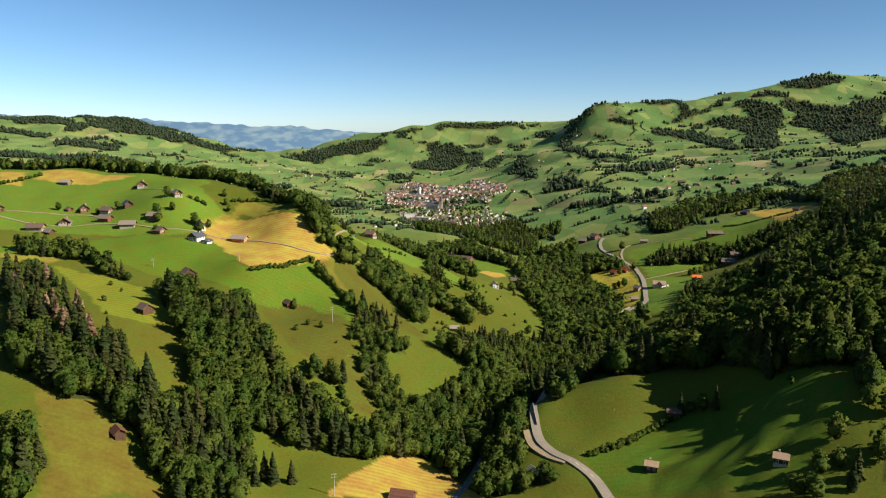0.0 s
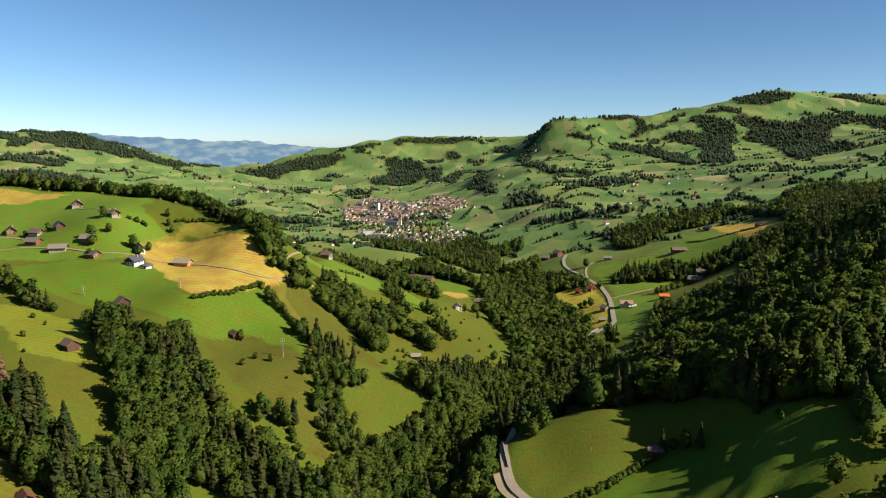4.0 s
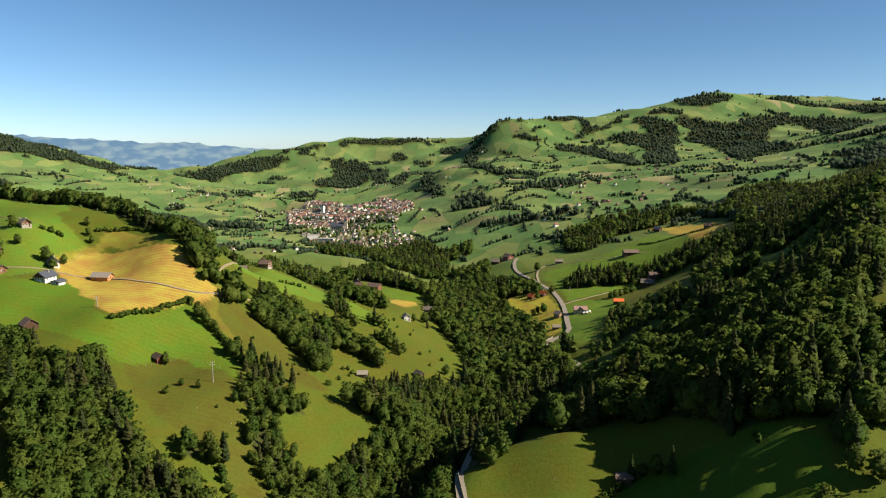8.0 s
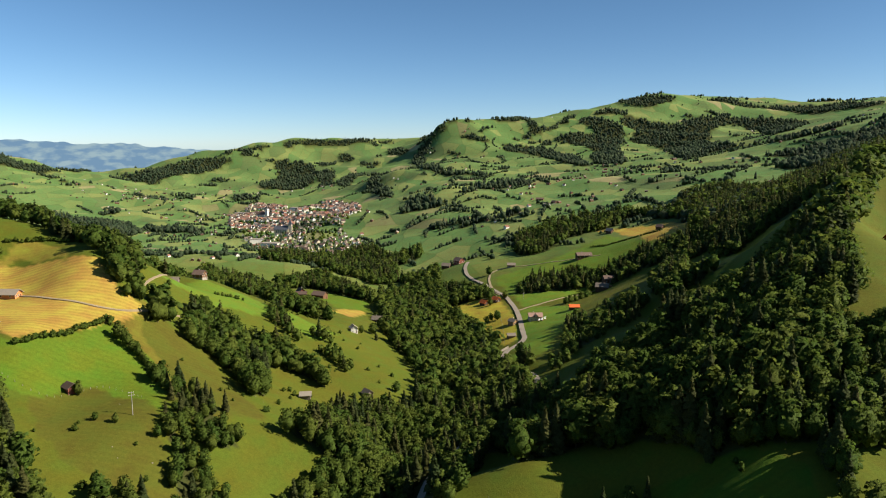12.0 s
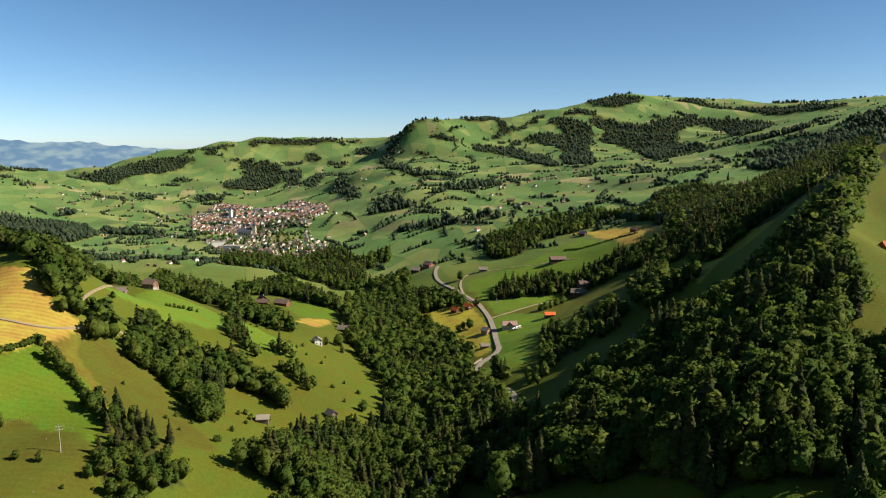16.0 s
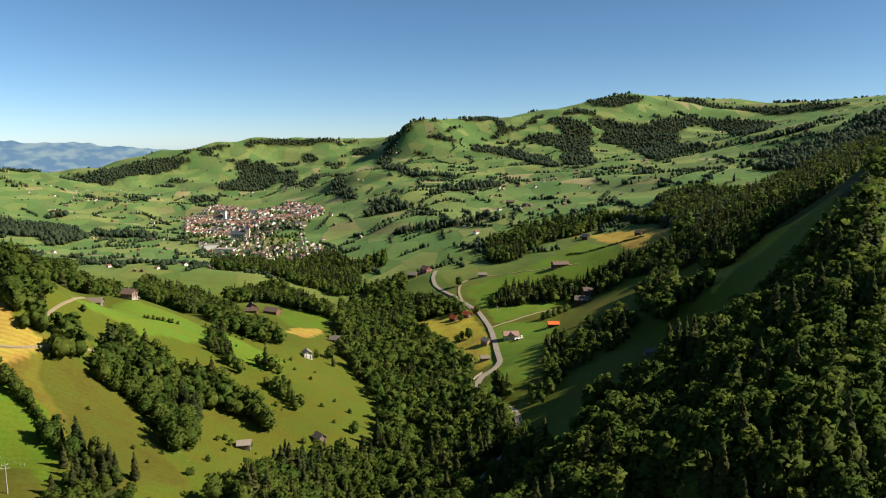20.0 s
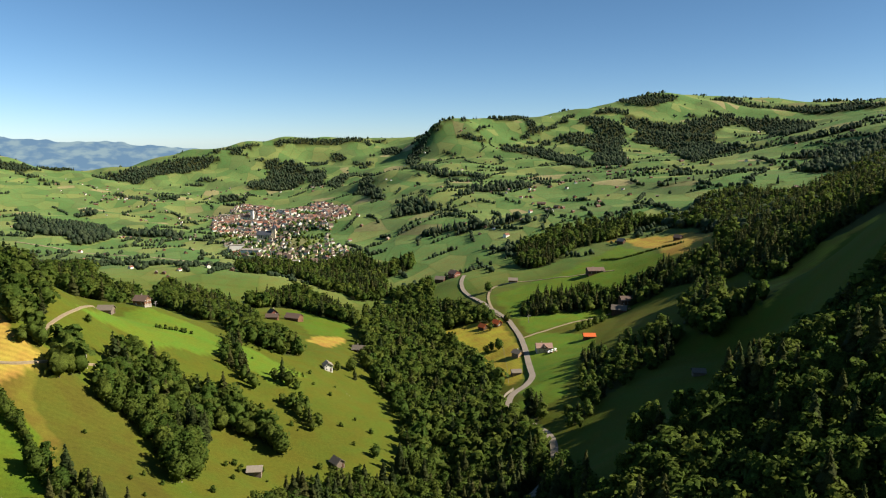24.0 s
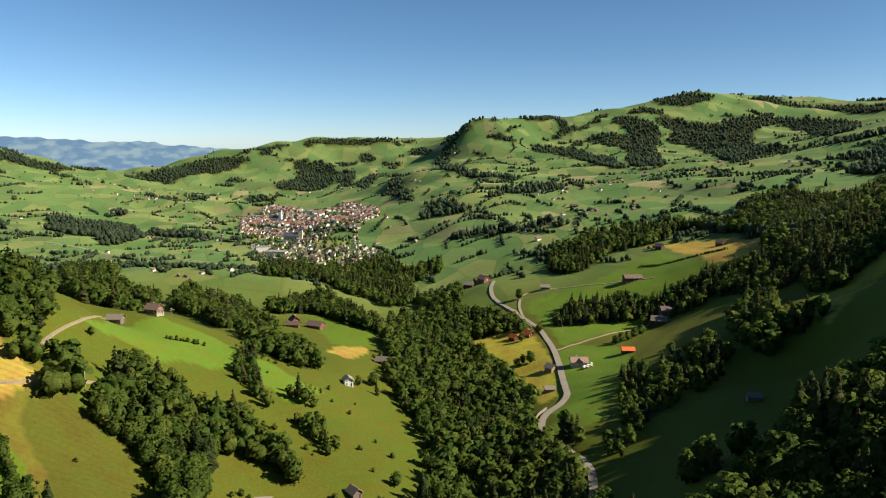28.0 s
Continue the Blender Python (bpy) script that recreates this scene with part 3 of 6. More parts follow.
FAR_WOODS = [
    [(725, 3902), (737, 3849), (764, 3836), (804, 3839), (787, 3790), (752, 3777), (722, 3774), (696, 3781), (665, 3663), (606, 3419), (570, 3438), (587, 3670), (646, 3885), (685, 3931), (712, 3910)],
    [(579, 3492), (599, 3308), (565, 2781), (607, 2682), (654, 2541), (689, 2493), (680, 2477), (630, 2525), (576, 2636), (526, 2749), (495, 2866)],
    [(746, 3572), (787, 3471), (776, 3435), (745, 3530)],
    [(1061, 3920), (1121, 3928), (1308, 3957), (1303, 3942), (1176, 3849), (1111, 3842)],
    [(843, 3684), (887, 3685), (946, 3630), (962, 3581), (939, 3551), (880, 3601)],
    [(811, 3870), (867, 3852), (848, 3835), (813, 3842)],
    [(952, 3707), (1070, 3807), (1052, 3775), (961, 3688)],
    [(1020, 3532), (1097, 3459), (1171, 3384), (1177, 3247), (1214, 3134), (1059, 2609), (1038, 2461), (992, 2476), (1031, 2766), (1073, 3109), (1034, 3223), (974, 3331)],
    [(1255, 3895), (1278, 3821), (1267, 3697), (1377, 3744), (1454, 3820), (1528, 3924), (1540, 3870), (1401, 3723), (1293, 3640), (1210, 3620), (1141, 3593), (1148, 3633), (1214, 3677)],
    [(1475, 3709), (1579, 3804), (1614, 3698), (1674, 3620), (1639, 3478), (1575, 3344), (1438, 3120), (1201, 2554), (1081, 2333), (1098, 2571), (1121, 2702), (1328, 3116), (1324, 3202), (1333, 3358), (1300, 3459), (1276, 3511), (1333, 3546), (1422, 3541), (1503, 3517), (1515, 3616)],
    [(1635, 3859), (1770, 3896), (1782, 3779), (1727, 3733), (1632, 3813)],
    [(542, 2187), (576, 2250), (621, 2253), (672, 2271), (687, 2153), (684, 2109), (624, 2116), (558, 2120)],
    [(333, 2244), (371, 2170), (408, 2070), (405, 2019), (357, 2011), (321, 2020), (285, 2032), (296, 2109), (325, 2141)],
    [(-948, 4319), (-830, 4282), (-741, 4413), (-621, 4399), (-509, 4449), (-416, 4412), (-323, 4385), (-320, 4332), (-379, 4315), (-431, 4244), (-481, 4183), (-569, 4207), (-626, 4127), (-666, 4040), (-705, 3965), (-785, 4114), (-878, 4243)],
    [(-77, 4105), (-18, 4225), (43, 4262), (102, 4184), (126, 4018), (102, 3690), (60, 3633), (-5, 3570), (-94, 3612), (-160, 3684), (-155, 3874), (-75, 3971)],
    [(125, 3998), (212, 3969), (207, 3649), (125, 3449)],
    [(-48, 4550), (17, 4557), (149, 4588), (231, 4575), (480, 4527), (616, 4524), (614, 4506), (440, 4473), (340, 4473), (242, 4480), (145, 4499), (48, 4506), (-33, 4485)],
    [(-329, 4485), (-206, 4519), (-111, 4504), (-173, 4449), (-267, 4473), (-356, 4423), (-431, 4417)],
    [(-782, 2660), (-712, 2638), (-664, 2546), (-635, 2645), (-573, 2654), (-479, 2481), (-422, 2209), (-446, 2105), (-478, 2076), (-517, 2183), (-556, 2184), (-638, 2283), (-680, 2331)],
    [(-458, 2495), (-356, 2454), (-260, 2325), (-257, 2233), (-362, 2391), (-449, 2446)],
    [(-657, 2766), (-626, 2893), (-597, 2804), (-639, 2725)],
    [(-280, 3451), (-234, 3471), (-132, 3321), (-143, 3294), (-249, 3341)],
    [(264, 4326), (323, 4266), (345, 4156), (270, 4188)],
    [(415, 3943), (476, 3950), (451, 3875), (395, 3814)],
    [(361, 3343), (343, 2871), (331, 2474), (302, 2538), (291, 2787), (291, 2995)],
    [(198, 3497), (282, 3751), (364, 3732), (284, 3439), (217, 3210)],
    [(548, 4268), (606, 4222), (636, 4042), (583, 3966), (538, 4149)],
    [(1866, 4027), (1962, 4078), (2065, 3997), (2141, 3894), (2111, 3838), (1993, 3794), (1930, 3772), (1877, 3905), (1851, 3994)],
    [(2295, 3830), (2400, 3883), (2464, 3811), (2568, 3646), (2633, 3497), (2723, 3393), (2818, 3382), (2856, 3230), (2746, 3042), (2670, 3098), (2615, 3182), (2543, 3253), (2508, 3333), (2527, 3448), (2526, 3636), (2435, 3685)],
    [(1706, 3688), (1802, 3651), (1872, 3566), (1955, 3483), (2038, 3570), (2138, 3518), (2281, 3480), (2389, 3397), (2431, 3254), (2366, 3071), (1572, 2138), (1520, 2179), (2102, 3038), (2218, 3336), (2162, 3398), (2003, 3298), (1767, 2922), (1413, 2232), (1429, 2210), (1396, 2237), (1357, 2273), (1303, 2253), (1207, 2159), (1287, 2367), (1618, 3040), (1594, 3152), (1618, 3372), (1701, 3449), (1692, 3590)],
    [(1420, 2176), (1449, 2137), (1497, 2093), (1475, 1955), (1570, 1965), (1626, 1964), (1502, 1875), (1439, 1897), (1389, 1951), (1439, 2121)],
    [(1251, 1838), (1325, 1843), (1354, 1792), (1409, 1755), (1480, 1739), (1558, 1767), (1667, 1786), (1555, 1663), (599, 726), (670, 830), (682, 875), (751, 978), (953, 1229), (956, 1273), (1005, 1363), (998, 1403), (1059, 1535), (1113, 1560), (1280, 1719), (1268, 1790)],
    [(844, 1731), (866, 1685), (885, 1618), (942, 1618), (959, 1644), (886, 1619), (859, 1658), (836, 1697)],
    [(648, 1331), (719, 1356), (776, 1382), (810, 1315), (666, 993), (681, 958), (657, 891), (627, 815), (561, 689), (528, 657), (492, 646), (454, 622), (450, 641), (549, 761), (555, 796), (542, 830), (524, 845), (494, 836), (503, 875), (560, 991), (583, 1054), (648, 1233), (636, 1307)],
    [(878, 1425), (925, 1410), (951, 1393), (954, 1396), (919, 1401), (887, 1427)],
    [(-1945, 4186), (-1806, 4166), (-1690, 4279), (-1494, 4191), (-1326, 4172), (-1167, 4184), (-1224, 4044), (-1346, 3939), (-1491, 3918), (-1610, 3839), (-1824, 3983), (-1918, 3990)],
    [(-2147, 3494), (-2057, 3526), (-1873, 3438), (-1814, 3303), (-1981, 3390), (-2088, 3392)],
    [(-1710, 2768), (-1585, 2776), (-1478, 2865), (-1361, 2953), (-1222, 2896), (-1204, 2851), (-1295, 2712), (-1426, 2638), (-1522, 2558), (-1665, 2692)],
    [(-1986, 3819), (-1909, 3940), (-1868, 3757), (-1911, 3613)],
    [(-1709, 3154), (-1690, 3391), (-1485, 3315), (-1458, 3224), (-1510, 3024), (-1662, 3087)],
]


GRASS = (0.076, 0.092, 0.0085)
COLOURS = {"hay": (0.275, 0.195, 0.034), "lush": (0.078, 0.124, 0.009), "fresh": (0.092, 0.146, 0.013), "olive": (0.074, 0.077, 0.009), "tan": (0.115, 0.100, 0.013), "strip": (0.19, 0.17, 0.022), "lime": (0.125, 0.138, 0.012), "mown": (0.25, 0.21, 0.024), "grass": (0.056, 0.094, 0.007)}
# open meadow that cuts into the woods
CLEARINGS = [[(40, 790), (73, 835), (114, 830), (114, 748), (104, 690), (71, 720), (45, 728)],
             [(213, 784), (249, 881), (294, 957), (330, 905), (312, 850), (275, 806), (245, 756), (217, 730)],
             [(380, 985), (330, 960), (300, 955), (320, 985)],
             [(219, 822), (232, 825), (250, 870), (264, 931), (272, 1010), (255, 1052), (222, 1056), (226, 990), (228, 930)],
             [(316, 437), (299, 447), (301, 457), (313, 466), (330, 475), (337, 482), (356, 513), (360, 530), (372, 545), (392, 548), (430, 575), (495, 622), (590, 650), (480, 480), (380, 400)],
             [(258, 712), (286, 721), (309, 726), (336, 736), (365, 739), (393, 740), (414, 738), (514, 805), (363, 632), (349, 630), (329, 623), (304, 609), (297, 618), (266, 594), (251, 596), (229, 588), (218, 607), (213, 628), (224, 666)]]
NARROW = ("farm_row", "gully_head", "lane_clump", "shelter_wood", "barn_wood", "slope_wood", "hedge_wood", "row_wood", "gully_wood", "lane_trees", "hut_trees", "clump", "pylon_wood", "mid_clump", "gully_trees", "roadside_wood", "crest_wood", "hill_wood", "corner_wood")


def grown(x, y, name, edge=0.0):
    """Where the trunks of a wood stand: a little inside its outline, and on no clearing."""
    outline = WOODS[name]
    hit = inside(x, y, outline)
    near = np.nonzero(hit)[0]
    if len(near):
        hit[near] = to_line(x[near], y[near], outline + outline[:1])[0] > (edge or (0.8 if name in NARROW else 3.2))
    for c in CLEARINGS:
        hit &= ~inside(x, y, c)
    return hit


def wobble(x, y, s, seed):
    """Smooth wander between -1 and 1 over about s metres."""
    a, b, c = seed * 1.37, seed * 2.11, seed * 0.73
    return (np.sin(x / s + a + 1.5 * np.sin(y / s * 0.7 + b)) + np.sin(y / s * 1.13 + c + 1.5 * np.sin(x / s * 0.8 + a)) + np.sin((x + y) / s * 0.6 + b)) / 3


def far_wood(x, y):
    """How wooded the distant slopes are: above 0 there is forest."""
    jx, jy = x + 9 * wobble(x, y, 15, 2), y + 16 * wobble(x, y, 19, 6)
    w = wobble(x * 0.75 + y * 0.25, y * 0.5 - x * 0.3, 42, 3) + 0.5 * wobble(x, y, 17, 8) - 0.98
    w -= 1.6 * np.clip(1 - np.hypot((x + 60) / 420, (y - 2400) / 800), 0, 1)  # the town's clearing
    w += 0.25 * np.clip((y - 3300) / 300, 0, 1)
    w += 1.4 * np.clip((-1350 - x) / 300, 0, 1) * np.clip((y - 3700) / 200, 0, 1)  # the left mountain
    for outline in FAR_WOODS:
        w = np.where(inside(jx, jy, outline), 1.0, w)
    return np.where(y < 1500, np.where(w >= 1.0, w, -1.0), w)


def make_ground():
    r = np.concatenate([np.linspace(0, 225, 10), 235 * 1.0055 ** np.arange(300), 1220 * 1.0105 ** np.arange(135), [5400, 6200, 8000, 12000]])
    a = np.radians(np.concatenate([np.arange(-180, -42, 6), np.arange(-41, 49, 0.25), np.arange(52, 180, 6)]))
    n, m = len(r), len(a)
    rr, aa = np.meshgrid(r, a, indexing="ij")
    x, y = (rr * np.sin(aa)).ravel(), (rr * np.cos(aa)).ravel()
    z = height(x, y)
    i, j = np.meshgrid(np.arange(n - 1), np.arange(m), indexing="ij")
    k = (j + 1) % m
    quads = np.stack([i * m + j, i * m + k, (i + 1) * m + k, (i + 1) * m + j], -1).reshape(-1, 4)
    me = bpy.data.meshes.new("ground")
    me.vertices.add(n * m)
    me.vertices.foreach_set("co", np.stack([x, y, z], -1).ravel())
    me.loops.add(quads.size)
    me.loops.foreach_set("vertex_index", quads[:, ::-1].ravel().astype(np.int32))
    me.polygons.add(len(quads))
    me.polygons.foreach_set("loop_start", np.arange(0, quads.size, 4, dtype=np.int32))
    me.update(calc_edges=True)
    me.polygons.foreach_set("use_smooth", np.ones(len(quads), bool))
    # the crop of each place
    col = np.tile(np.array(GRASS), (n * m, 1))
    # share of the hazed parcel colours, growing with distance
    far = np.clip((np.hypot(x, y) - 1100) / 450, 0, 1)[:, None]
    dry = np.clip(wobble(x, y, 46, 5), 0, 1)[:, None] * (1 - far)
    col = col * (1 - dry * 0.4) + np.array((0.104, 0.094, 0.012)) * dry * 0.4
    mown = np.zeros(n * m)
    for name, outline in FIELDS.items():
        edge = 0.6 if name.startswith(("hay", "mown")) else 5.0
        hit = inside(x + edge * wobble(x, y, 6, 3), y + edge * wobble(x, y, 7, 8), outline)
        col[hit] = COLOURS["strip" if name.endswith("strip") else name.split("_")[0]]
        far[hit] = 0
        mown[hit] = 1.0 if name.startswith(("hay", "mown", "lime")) else 0.3
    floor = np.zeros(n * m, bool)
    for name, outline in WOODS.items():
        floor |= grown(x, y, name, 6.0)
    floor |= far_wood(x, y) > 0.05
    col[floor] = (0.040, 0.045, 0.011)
    far[floor] = 0
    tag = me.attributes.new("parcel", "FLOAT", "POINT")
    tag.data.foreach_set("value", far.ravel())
    tag = me.color_attributes.new("field", "FLOAT_COLOR", "POINT")
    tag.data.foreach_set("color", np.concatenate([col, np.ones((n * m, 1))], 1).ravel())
    tag = me.attributes.new("mown", "FLOAT", "POINT")
    tag.data.foreach_set("value", mown)
    me.materials.append(M_GROUND)
    return tagged(new("ground", me), "rolling green alpine meadows with mown yellow hayfields", "ground", kind="structure")


make_ground()


# ---- roads ----
MAIN_ROAD = [(96, 318), (90, 352), (85, 373), (77, 388), (68, 402), (62, 416), (60, 432), (61, 450), (66, 474), (77, 500), (93, 525), (112, 547), (134, 569), (156, 591), (176, 614), (192, 640), (203, 668),
             (207, 695), (204, 722), (200, 745), (203, 768), (213, 788), (229, 803), (241, 820), (248, 845), (255, 872), (262, 900), (269, 930), (276, 965), (281, 1005), (284, 1050), (282, 1110),
             (279, 1165), (277, 1215), (281, 1252), (289, 1280), (300, 1310)]
HILL_ROAD = [(-84, 700), (-100, 676), (-119, 657), (-150, 658), (-175, 672), (-196, 690), (-217, 690), (-240, 684), (-265, 676), (-302, 684), (-338, 690), (-400, 682), (-470, 700)]
HILL_TRACK = [(-112, 700), (-110, 725), (-107, 755), (-108, 790), (-114, 830), (-118, 850)]
TOP_TRACK = [(-341, 805), (-318, 790), (-296, 772), (-284, 752), (-276, 744)]
FARM_ROAD = [(280, 1045), (283, 1092), (293, 1148), (310, 1190), (330, 1198), (355, 1184), (390, 1152), (425, 1122), (450, 1096)]
BARN_ROAD = [(273, 948), (309, 962), (355, 980), (392, 985)]
VALLEY_ROAD = [(-600, 2080), (-402, 1946), (-279, 1867), (-172, 1770), (-108, 1697), (-40, 1700)]
TOP_LANE = [(-352, 720), (-375, 726), (-440, 712)]


def dense(line, step):
    """A rounded polyline with points about every step metres."""
    p = [Vector(q) for q in line]
    out = []
    for i in range(len(p) - 1):
        a, b, c, d = p[max(i - 1, 0)], p[i], p[i + 1], p[min(i + 2, len(p) - 1)]
        n = max(1, round((c - b).length / step))
        for k in range(n):
            t = k / n
            out.append(0.5 * (2 * b + (c - a) * t + (2 * a - 5 * b + 4 * c - d) * t * t + (3 * b - a - 3 * c + d) * t ** 3))
    return out + [p[-1]]


def ribbon(name, line, left, right, lift, mat, skirt=0.6, step=3.0):
    """A strip of made ground that follows the land: from left to right metres off the line, with edges going down."""
    p = dense(line, step)
    rows = []
    for i, q in enumerate(p):
        d = (p[min(i + 1, len(p) - 1)] - p[max(i - 1, 0)]).normalized()
        n = Vector((d.y, -d.x))
        zc = float(height(q.x, q.y))
        a, b = q + n * left, q + n * right
        za, zb = (max(zc, 0.5 * zc + 0.5 * float(height(v.x, v.y))) for v in (a, b))
        rows.append([(a.x, a.y, za + lift - skirt), (a.x, a.y, za + lift), (q.x + n.x * (left + right) / 2, q.y + n.y * (left + right) / 2, (za + zb) / 2 + lift + 0.03), (b.x, b.y, zb + lift), (b.x, b.y, zb + lift - skirt)])
    v = [c for r in rows for c in r]
    f = [(5 * i + j, 5 * i + 5 + j, 5 * i + 6 + j, 5 * i + 1 + j) for i in range(len(rows) - 1) for j in range(4)]
    me = bpy.data.meshes.new(name)
    me.from_pydata(v, [], f)
    me.materials.append(mat)
    me.update()
    return new(name, me)


road = tagged(ribbon("road", MAIN_ROAD, -2.9, 2.9, 0.45, M_ASPHALT, 1.6), "grey asphalt country road winding up the valley", "road", kind="structure")
p = dense(MAIN_ROAD[:24], 3.5)
for i in range(0, len(p) - 1, 2):
    a, b = p[i], p[i] + (p[i + 1] - p[i]) * 0.8
    ribbon("centre_dash", [a, b], -0.15, 0.15, 0.56, M_PAINT, 0.05).parent = road
tagged(ribbon("layby", [(73, 390), (63, 402), (56.5, 416), (54.5, 432)], -3.0, 5.0, 0.36, M_TRACK, 1.5), "pale gravel layby beside the road's bend", "layby", kind="structure")
for name, line, half, mat, words in (("hill_lane", HILL_ROAD, 1.25, M_TRACK, "narrow pale farm lane crossing the hillside"), ("hill_track", HILL_TRACK, 1.0, M_TRACK, "pale gravel track leading to a barn"),
                                     ("top_track", TOP_TRACK, 1.2, M_TRACK, "pale track to a farmhouse on the hill"), ("farm_lane", FARM_ROAD, 1.7, M_TRACK, "farm lane curving over the meadow"),
                                     ("barn_lane", BARN_ROAD, 1.4, M_TRACK, "straight pale lane to a barn"), ("valley_road", VALLEY_ROAD, 3.2, M_TRACK, "pale valley road leading into the town"),
                                     ("top_lane", TOP_LANE, 1.2, M_TRACK, "pale lane between hillside farmhouses")):
    tagged(ribbon(name, line, -half, half, 0.35, mat, 1.4), words, "lane", kind="structure")
stream_line = [(x, y) for x, y, z in LINES["stream"]]
M_WATER = material("water", (0.10, 0.12, 0.11), 0.12, 0.4, 0.6, 0.15)
tagged(ribbon("stream", stream_line[1:5], -2.2, 2.2, 0.25, M_WATER, 1.0), "narrow rushing stream at the bottom of the gorge", "stream", kind="structure")
HOUSE_SPOTS = []
